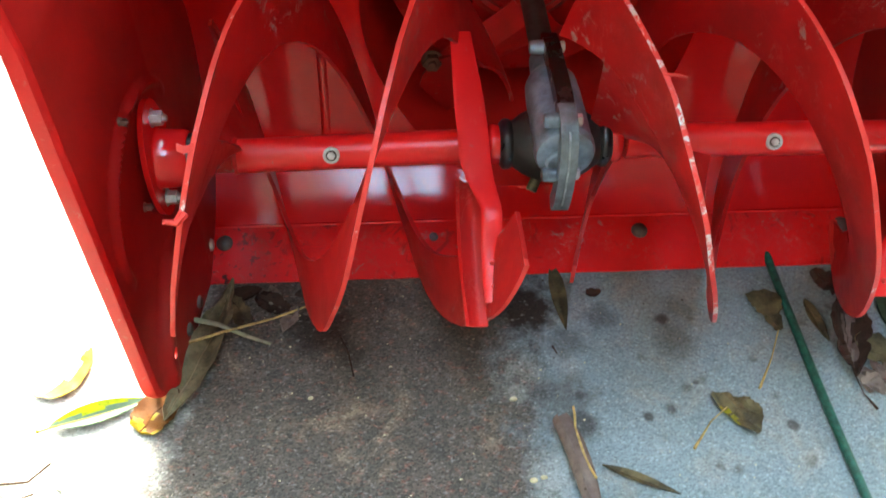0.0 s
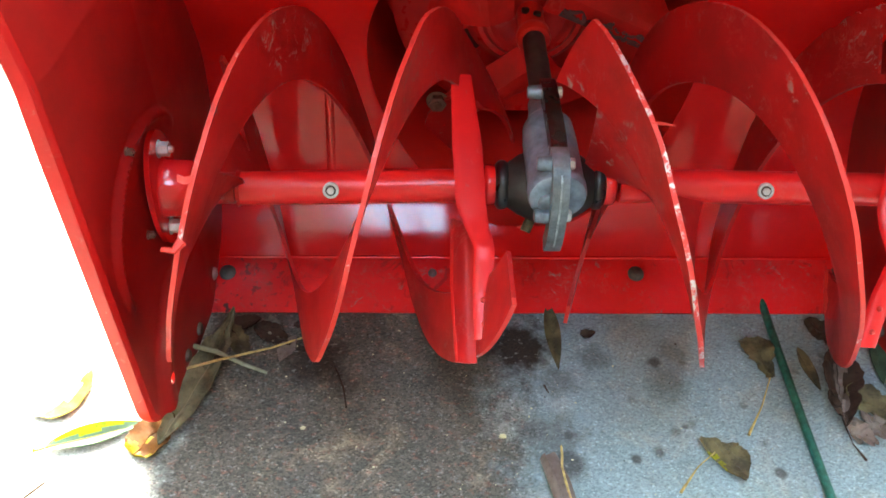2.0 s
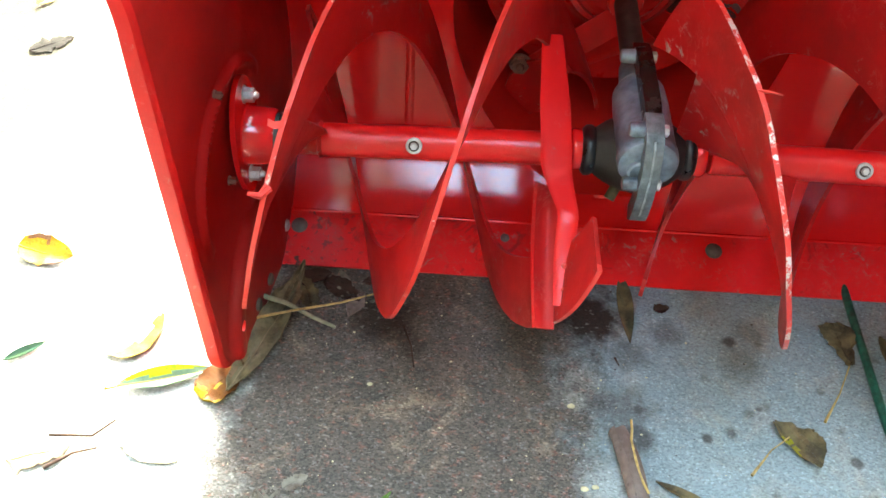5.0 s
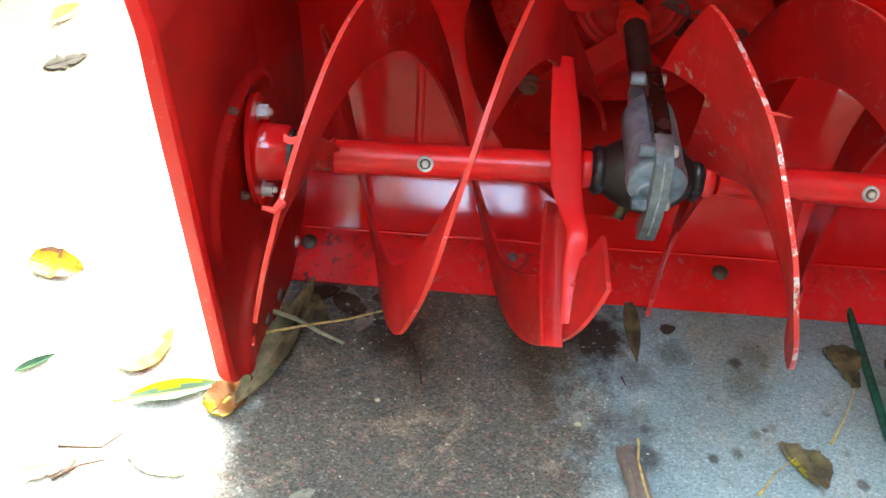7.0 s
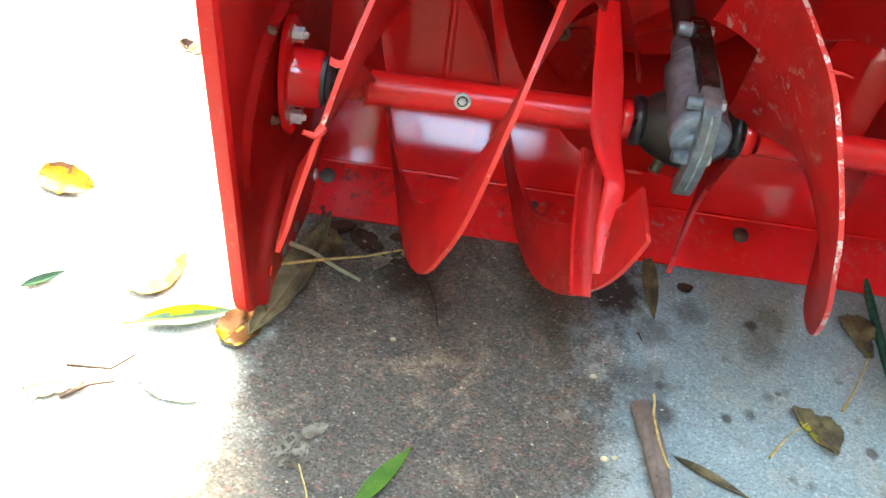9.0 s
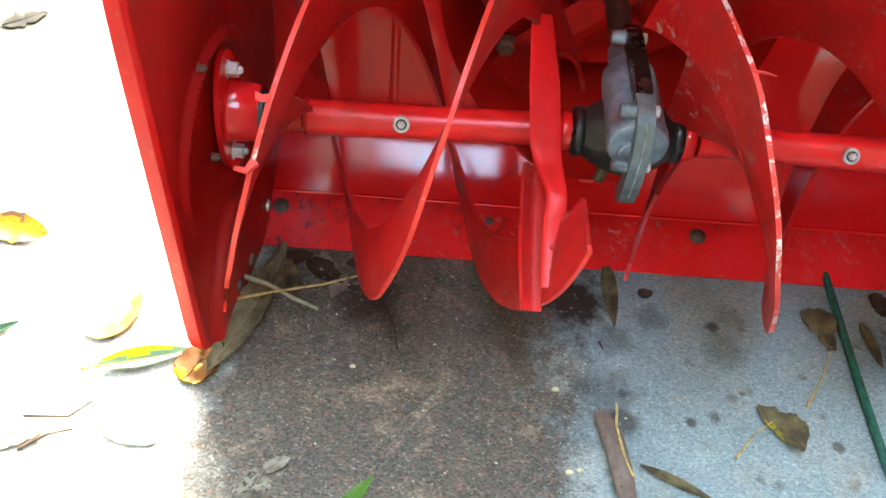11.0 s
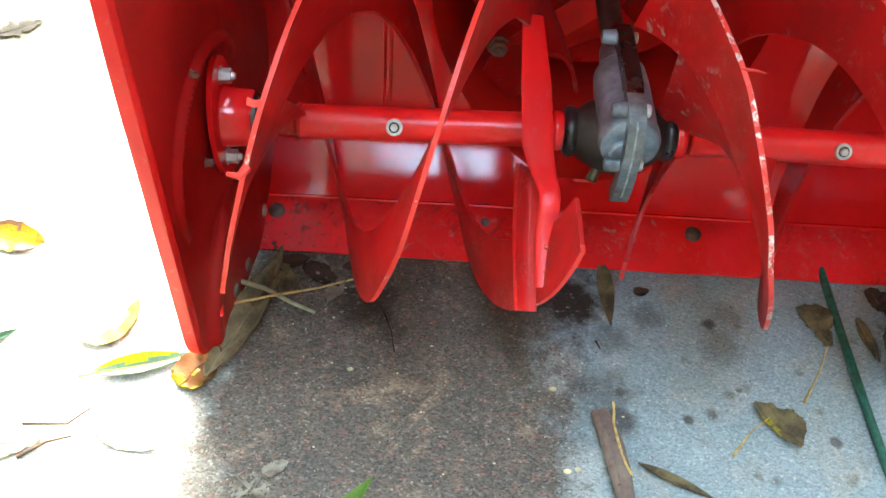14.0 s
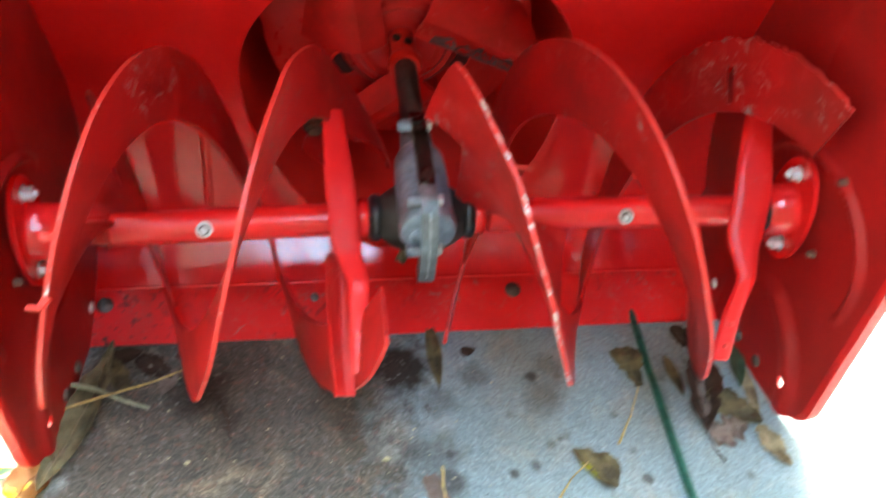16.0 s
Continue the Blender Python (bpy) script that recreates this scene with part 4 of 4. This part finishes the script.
# set screws on the sleeve
for dx, dy in ((-0.006, 0.196), (0.004, 0.190)):
    bm = bmesh.new()
    lathe(bm, [(0.0105, 0.0036), (0.0136, 0.0036), (0.0140, 0.0026)], "z", (GX + dx, dy, WZ), 14)
    part("set_screw", bm, M_HUB, impeller, "dark set screw in the hub")
# low blade end with a rusty bolt
bm = bmesh.new()
ring = [(-0.103, 0.088), (-0.100, 0.103), (-0.088, 0.123), (-0.070, 0.128), (-0.058, 0.104), (-0.060, 0.060), (-0.076, 0.050)]
layers = [[bm.verts.new((x, 0.186 + off + 0.25 * (0.09 - z), z)) for x, z in ring] for off in (0.0, 0.004)]
for i in range(len(ring)):
    bm.faces.new((layers[0][i], layers[0][(i + 1) % 7], layers[1][(i + 1) % 7], layers[1][i]))
bm.faces.new(layers[0])
bm.faces.new(layers[1])
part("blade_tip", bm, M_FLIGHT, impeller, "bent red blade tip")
bm = bmesh.new()
hex_bolt(bm, (-0.091, 0.184, 0.119), "-y", 0.0085, 0.009)
part("blade_bolt", bm, M_RUSTY, impeller, "rusty bolt on the blade")

# ---- green cord ----
bm = bmesh.new()
pts = []
for i in range(60):
    y = 0.16 - 1.0 * i / 59
    pts.append((0.2095 - 0.012 * (y - 0.0) + 0.0015 * math.sin(y * 14) + (0.10 * (y + 0.25) ** 2 if y < -0.25 else 0), y, 0.0036))
tube(bm, pts, 0.0036, 12)
cord = mesh_object("garden_cord", bm, M_ROPE)
tagged(cord, "thin dark green plastic cord lying on the concrete", "cord")


# ---- leaves and litter ----
LEAF_GROUPS = {"fan_leaf": "fan-shaped leaves", "flaky_leaf": "flaky dry leaves", "narrow_leaf": "narrow leaves", "shaded_leaf": "leaves under the scraper", "yellow_leaf": "yellow leaves on sunlit concrete"}


def leaf(name, at, turn, length, width, mats, label, shape="lance", curl=0.15, fold=0.2, stem=0.0, stem_mat=None, seed=0, tilt=0.0, lift=0.0, lace=0.0, ragged=0.0, bend=0.0, path=(), crumple=0.05, second=None, where=None, slant=0.0):
    """A leaf lying on the slab: at is its middle, turn the way its tip points (degrees from +x)."""
    top = empty(name, (at[0], at[1], 0), label, "leaf", LEAF_GROUPS.get(name, ""))
    rows, cols = 18, 8
    lim = []
    low = 1.0
    for i in range(rows + 1):
        t = i / rows
        if shape == "lance":
            w = math.sin(math.pi * t ** 0.85) ** 0.85
        elif shape == "oval":
            w = math.sin(math.pi * t ** 0.75) ** 0.6
        elif shape == "heart":
            w = (0.80 + 0.6 * t if t < 0.25 else 0.95 - 0.62 * (t - 0.25) ** 1.4 / 0.67) * (1 if t < 0.93 else 0.8)
        elif shape == "fan":
            w = (0.12 + 0.88 * t ** 1.1) if t < 0.86 else (1 - t) / 0.14 * 0.62 + 0.38
        else:
            w = math.sin(math.pi * min(1, t * 1.02)) ** 0.5 * (0.8 + 0.3 * noise.noise((t * 6, seed, 1)))
        w = max(w, 0.03)
        if ragged:
            w *= 1 + ragged * noise.noise((t * 9, seed, 4))
        row = []
        for j in range(cols + 1):
            u = -1 + 2 * j / cols
            v = w * width / 2 * u * (1 - slant * t if u > 0 else 1)
            x = (t - 0.5) * length
            z = abs(u) * fold * w * width / 2 + curl * length * (t - 0.5) ** 2 * 1.4 + crumple * width * noise.noise((t * 4, u * 1.5, seed)) + crumple * 0.5 * width * noise.noise((t * 11, u * 4, seed + 7)) + tilt * v
            row.append(Vector((x, v + bend * length * (t - 0.5) ** 2, z)))
            low = min(low, z)
        lim.append(row)
    for row in lim:
        for p in row:
            p.z += 0.0011 - low + lift
    turn_m = Matrix.Rotation(radians(turn), 4, "Z")
    lim = [[turn_m @ p for p in row] for row in lim]
    bm = bmesh.new()
    sheet(bm, lim, 0.0006, (lambda i, j: noise.noise((i * 0.55, j * 0.8, seed)) < lace) if lace else None)
    if second:
        back_m = turn_m.inverted()
        for f in bm.faces:
            c = back_m @ f.calc_center_median()
            if where(c.x / length + 0.5, c.y / (width / 2)):
                f.material_index = 1
    blade = part("blade", bm, [mats, second] if second else mats, top)
    mid = cols // 2
    bm = bmesh.new()
    tube(bm, [row[mid] + Vector((0, 0, 0.0003)) for row in lim[:-2]], 0.0006 + 0.01 * width, 5, lambda t: 1 - 0.8 * t)
    part("midrib", bm, stem_mat or mats, top)
    if path:
        bm = bmesh.new()
        tube(bm, [Vector((x - at[0], y - at[1], z)) for x, y, z in path], 0.0007, 6, lambda t: 0.8 + (0.9 if t > 0.93 else 0))
        part("stem", bm, stem_mat or L_STEM, top, "thin yellow leaf stem")
    if stem:
        bm = bmesh.new()
        p0 = lim[0][mid]
        back = (turn_m @ Vector((-1, 0, 0)))
        sidev = turn_m @ Vector((0, 1, 0))
        pts = []
        for i in range(10):
            s = i / 9
            q = p0 + back * stem * s + sidev * stem * 0.18 * s * s
            q.z = p0.z * (1 - s) + 0.0014 * s
            pts.append(q)
        tube(bm, pts, 0.0011, 6, lambda t: 0.8 + (0.9 if t > 0.93 else 0))
        part("stem", bm, stem_mat or L_STEM, top, "thin yellow leaf stem")
    return top


def twig(name, pts, radius, mat, label):
    bm = bmesh.new()
    tube(bm, pts, radius, 8, lambda t: 1 - 0.4 * t)
    return tagged(mesh_object(name, bm, mat), label, "twig")


leaf("yellow_leaf", (-0.510, 0.012), -10, 0.055, 0.028, L_YELLOW, "curled golden yellow leaf on sunlit concrete", "oval", 0.22, 0.30, seed=1, tilt=0.30, ragged=0.15, crumple=0.10, second=L_ORANGE, where=lambda t, u: (t > 0.55 and u < -0.15 + 0.3 * math.sin(7 * t)) or (t < 0.5 and u > 0.62))
leaf("pale_leaf", (-0.402, -0.070), 60, 0.060, 0.044, L_PALE, "pale yellow leaf lying in bright sun", "oval", 0.12, 0.2, seed=2, tilt=0.1, second=L_GOLD, where=lambda t, u: u < -0.30 + 0.15 * math.sin(9 * t))
leaf("willow_leaf", (-0.364, -0.113), 18, 0.080, 0.020, L_WILLOW, "green and yellow willow leaf beside the side plate", "lance", 0.05, 0.5, stem=0.008, stem_mat=L_GOLD, seed=3, second=L_LIME_YELLOW, where=lambda t, u: u > 0.34)
leaf("orange_leaf", (-0.3190, -0.1120), 62, 0.046, 0.034, L_BROWN, "orange-brown curled leaf under the plate corner", "oval", 0.10, 0.2, seed=4, ragged=0.4, crumple=0.10, second=L_GOLD, where=lambda t, u: t < 0.13 + 0.08 * math.sin(5 * u) or (0.26 < t < 0.46 and -0.35 < u < 0.05))
leaf("long_dry_leaf", (-0.289, -0.052), 76, 0.150, 0.029, L_DRY, "long tan dry leaf folded beside the side plate", "lance", 0.04, 0.45, stem_mat=L_TAN, seed=5, ragged=0.30, bend=0.12, crumple=0.22)
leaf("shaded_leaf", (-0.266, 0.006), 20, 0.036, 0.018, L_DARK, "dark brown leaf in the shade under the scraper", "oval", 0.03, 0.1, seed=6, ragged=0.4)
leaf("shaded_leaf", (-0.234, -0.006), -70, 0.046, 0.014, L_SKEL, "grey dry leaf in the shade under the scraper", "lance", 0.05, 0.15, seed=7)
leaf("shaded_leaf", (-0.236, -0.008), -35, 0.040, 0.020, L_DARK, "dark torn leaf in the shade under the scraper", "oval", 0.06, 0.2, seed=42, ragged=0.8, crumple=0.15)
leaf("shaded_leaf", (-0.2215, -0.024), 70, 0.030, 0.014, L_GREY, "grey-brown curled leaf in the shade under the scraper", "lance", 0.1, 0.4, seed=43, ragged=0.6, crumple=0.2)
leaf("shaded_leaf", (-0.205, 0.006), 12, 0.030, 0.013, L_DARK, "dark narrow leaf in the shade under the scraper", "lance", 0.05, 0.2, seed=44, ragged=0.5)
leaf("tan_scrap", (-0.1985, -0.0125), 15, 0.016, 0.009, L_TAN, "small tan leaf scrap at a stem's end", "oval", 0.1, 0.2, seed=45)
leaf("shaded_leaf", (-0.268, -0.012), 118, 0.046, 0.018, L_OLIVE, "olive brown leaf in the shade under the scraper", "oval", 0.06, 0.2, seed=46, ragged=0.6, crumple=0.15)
leaf("small_blade_leaf", (-0.487, -0.096), 38, 0.036, 0.009, L_LIME, "small narrow green leaf on sunlit concrete", "lance", 0.1, 0.4, seed=8)
leaf("large_pale_leaf", (-0.562, -0.080), -67, 0.098, 0.046, L_PALE, "large pale yellow leaf curled at its margin", "oval", 0.08, 0.35, seed=29, crumple=0.08, ragged=0.2, second=L_GOLD, where=lambda t, u: u > 0.40 + 0.15 * math.sin(8 * t))
leaf("broken_leaf", (-0.440, -0.188), 20, 0.046, 0.024, L_SCRAP, "broken brown leaf faded by the sun", "oval", 0.02, 0.05, seed=9, ragged=1.2)
leaf("bleached_leaf", (-0.360, -0.172), -30, 0.056, 0.034, L_PALE, "bleached pale leaf lying flat", "oval", 0.01, 0.03, seed=10, ragged=0.3)
leaf("grey_leaf", (-0.630, 0.340), 38, 0.052, 0.026, L_DIMMED, "small grey-brown leaf on sunlit concrete", "oval", 0.02, 0.05, seed=11, ragged=0.7)
leaf("curled_scrap", (-0.462, 0.224), -30, 0.034, 0.018, L_SCRAP, "small pale leaf curled up on sunlit concrete", "oval", 0.5, 0.6, seed=41, ragged=0.5, crumple=0.2, second=L_DARK, where=lambda t, u: t < 0.35)
leaf("yellow_leaf", (-0.668, 0.440), 70, 0.050, 0.016, L_YELLOW, "narrow yellow leaf standing on edge", "lance", 0.2, 0.5, seed=12, tilt=0.7)
leaf("spear_leaf", (0.0125, -0.008), -88, 0.076, 0.014, L_OLIVE, "dark olive spear-shaped leaf by the scraper", "lance", 0.03, 0.4, seed=13)
leaf("leaf_scrap", (0.044, -0.006), 15, 0.014, 0.010, L_DARK, "dark scrap of leaf on damp concrete", "oval", 0.3, 0.3, seed=14, ragged=0.6)
leaf("fan_leaf", (0.140, -0.131), 33, 0.026, 0.054, L_OLIVE, "olive brown fan-shaped leaf with a yellow stem", "heart", 0.12, 0.12, seed=15, ragged=0.2, crumple=0.10, slant=0.75, second=L_OLIVE_YELLOW, where=lambda t, u: t < 0.26 - abs(u) * 0.6, path=((0.129, -0.131, 0.006), (0.114, -0.142, 0.003), (0.096, -0.164, 0.0016)))
leaf("fan_leaf", (0.193, -0.034), 97, 0.044, 0.038, L_OLIVE, "olive brown leaf with a long yellow stem", "fan", 0.10, 0.2, seed=16, ragged=0.4, crumple=0.12, path=((0.195, -0.054, 0.004), (0.180, -0.084, 0.002), (0.162, -0.112, 0.0016)))
def rolled_leaf(at, turn, length, label):
    """A dead leaf rolled up on itself, lying on the slab."""
    top = empty("rolled_leaf", (at[0], at[1], 0), label, "leaf")
    m = Matrix.Rotation(radians(turn), 4, "Z")
    grid = []
    for i in range(22):
        t = i / 21
        r0 = 0.0088 * (0.62 + 0.38 * math.sin(math.pi * min(1, 0.15 + t)) ** 0.7)
        row = []
        for j in range(25):
            a = radians(-150 + 520 * j / 24)
            r = r0 * (1 - 0.30 * j / 24) * (1 + 0.10 * noise.noise((t * 5, a, 1.7)))
            row.append(m @ Vector(((t - 0.5) * length + 0.003 * noise.noise((a, t * 2, 9)) * (1 if i in (0, 1, 20, 21) else 0), r * math.sin(a) + 0.002 * math.sin(5 * t), 0.0095 - r * math.cos(a))))
        grid.append(row)
    bm = bmesh.new()
    sheet(bm, grid, 0.0006)
    part("blade", bm, L_GREY, top)
    bm = bmesh.new()
    tube(bm, [m @ Vector((-0.5 * length + 0.062 * k / 7 - 0.004, 0.0045 + (0.006 * (1 - k / 2) if k < 2 else 0) + 0.001 * math.sin(k), 0.0165 + 0.0008 * math.sin(2 * k))) for k in range(8)], 0.0010, 6)
    part("stem", bm, L_STEM, top, "yellow leaf stem lying along the roll")
    return top


rolled_leaf((0.006, -0.184), -78, 0.094, "rolled grey-brown leaf like a thin tube")
leaf("narrow_leaf", (0.050, -0.188), -26, 0.060, 0.008, L_OLIVE, "thin dark grass-like leaf blade", "lance", 0.03, 0.5, seed=18)
leaf("green_leaf", (-0.190, -0.226), 57, 0.064, 0.013, L_GREEN, "fresh green narrow leaf with wet spots", "lance", 0.05, 0.5, seed=19)
leaf("clear_leaf", (-0.258, -0.216), -40, 0.036, 0.026, L_SKEL, "skeletal grey leaf pressed on the concrete", "oval", 0.01, 0.02, seed=20, ragged=1.1, crumple=0.03, lace=0.10, path=((-0.250, -0.225, 0.002), (-0.240, -0.246, 0.002), (-0.232, -0.280, 0.002)))
leaf("leaf_scrap", (-0.244, -0.196), 35, 0.020, 0.012, L_SKEL, "torn scrap of a faded leaf on the concrete", "oval", 0.02, 0.05, seed=33, ragged=1.0)
leaf("curled_leaf", (0.250, -0.066), -103, 0.088, 0.032, L_DARK, "dark brown curled leaf by the side plate", "lance", 0.22, 0.7, stem_mat=L_DARK, seed=21, crumple=0.25, ragged=0.4, second=L_GREY, where=lambda t, u: 0.25 < t < 0.8 and -0.25 < u < 0.35, path=((0.239, -0.106, 0.010), (0.243, -0.122, 0.004), (0.250, -0.136, 0.002)))
leaf("green_leaf", (0.2960, -0.034), -102, 0.056, 0.015, L_DULL_GREEN, "dull green leaf beside the side plate", "lance", 0.05, 0.4, seed=22)
leaf("flaky_leaf", (0.275, -0.084), -40, 0.052, 0.028, L_OLIVE, "olive brown flaky dry leaf beside the side plate", "oval", 0.1, 0.2, seed=23, crumple=0.2, ragged=0.8)
leaf("flaky_leaf", (0.298, -0.124), -70, 0.044, 0.018, L_TAN, "pale tan flaky leaf at the plate corner", "oval", 0.1, 0.2, seed=26, crumple=0.2, ragged=0.8)
leaf("narrow_leaf", (0.231, -0.045), -82, 0.046, 0.011, L_OLIVE, "narrow olive brown leaf on the concrete", "lance", 0.05, 0.3, seed=27, crumple=0.15)
leaf("narrow_leaf", (0.298, -0.060), 86, 0.066, 0.011, L_TAN, "narrow tan leaf against the side plate", "lance", 0.03, 0.2, seed=28)
leaf("flaky_leaf", (0.262, -0.107), 20, 0.038, 0.027, L_GREY, "grey dry leaf scrap beside the side plate", "oval", 0.08, 0.15, seed=24, crumple=0.25, ragged=0.9)
leaf("dry_leaf", (0.256, -0.004), 140, 0.036, 0.024, L_DARK, "dark dry leaf at the scraper end", "oval", 0.1, 0.2, seed=25, crumple=0.2, ragged=0.6)

twig("flat_twig", [(-0.304, -0.029, 0.013), (-0.280, -0.036, 0.013), (-0.256, -0.045, 0.007), (-0.236, -0.051, 0.003)], 0.0024, L_STEM_GREY, "flattened grey-green stem on the litter")
twig("thin_twig", [(-0.304, -0.052, 0.010), (-0.270, -0.042, 0.012), (-0.235, -0.026, 0.006), (-0.205, -0.010, 0.003)], 0.0013, L_STEM, "thin yellow leaf stem on the litter")
twig("dark_twig", [(-0.178, -0.045, 0.002), (-0.170, -0.065, 0.002), (-0.166, -0.086, 0.002)], 0.0011, L_DARK, "thin dark twig on damp concrete")
twig("dark_twig", [(-0.432, -0.200, 0.002), (-0.415, -0.186, 0.002), (-0.398, -0.180, 0.002)], 0.0014, L_DARK, "thin dark twig on sunlit concrete")
twig("dark_twig", [(0.0, -0.062, 0.001), (0.003, -0.070, 0.001)], 0.0009, L_DARK, "tiny dark twig on damp concrete")
twig("brown_twig", [(-0.438, -0.172, 0.002), (-0.405, -0.170, 0.002), (-0.392, -0.155, 0.002)], 0.0013, L_DARK, "short brown twig on sunlit concrete")
for k, (x, y, r) in enumerate(((-0.038, -0.113, 0.0026), (-0.030, -0.185, 0.0026), (-0.022, -0.183, 0.0022), (-0.20, -0.105, 0.002))):
    bm = bmesh.new()
    bmesh.ops.create_icosphere(bm, subdivisions=2, radius=r, matrix=Matrix.Translation((x, y, r * 0.45)) @ Matrix.Diagonal((1.2, 0.9, 0.5, 1)))
    for v in bm.verts:
        v.co += 0.25 * r * noise.noise_vector(v.co * 300)
        v.co.z = max(v.co.z, 0.0)
    tagged(mesh_object("seed_husk", bm, L_STEM_PALE), "tiny pale seed husk on the concrete", "seed husk", "seed husks")

# loose grit on the slab
rng = random.Random(5)
for name, mat, count, label in (("pale_grit", L_STEM_PALE, 170, "pale specks of grit scattered on the concrete"), ("dark_grit", L_DARK, 150, "dark crumbs of soil scattered on the concrete")):
    verts, faces = [], []
    for k in range(count):
        gx, gy = rng.uniform(-0.30, 0.20), rng.uniform(-0.27, 0.012)
        if gx > 0.0 and rng.random() < 0.5:
            continue
        r = rng.choice((0.0004, 0.0005, 0.0006, 0.0009))
        a, st = rng.uniform(0, 6.28), rng.uniform(0.6, 1.6)
        base = len(verts)
        for q in range(5):
            an = a + q * 1.2566
            rr = r * rng.uniform(0.7, 1.3)
            verts.append((gx + rr * math.cos(an) * st, gy + rr * math.sin(an), 0.0001))
        verts.append((gx, gy, r * 0.8))
        faces += [(base + q, base + (q + 1) % 5, base + 5) for q in range(5)]
    me = bpy.data.meshes.new(name)
    me.from_pydata(verts, [], faces)
    me.materials.append(mat)
    tagged(new(name, me), label, "grit", kind="stuff")

# grey tub at the edge of the slab
bm = bmesh.new()
lathe(bm, [(0.0, 0.19), (0.004, 0.205), (0.02, 0.21), (0.105, 0.228), (0.11, 0.225)], "z", (0, 0, 0), 40)
tub = empty("grey_basin", (-0.935, 0.80, 0), "grey plastic basin with a white rim on the concrete", "basin")
part("wall", bm, M_STONE, tub)
bm = bmesh.new()
lathe(bm, [(0.106, 0.220), (0.106, 0.243), (0.118, 0.245), (0.122, 0.235), (0.118, 0.220)], "z", (0, 0, 0), 40)
part("rim", bm, M_WHITE, tub, "white basin rim")
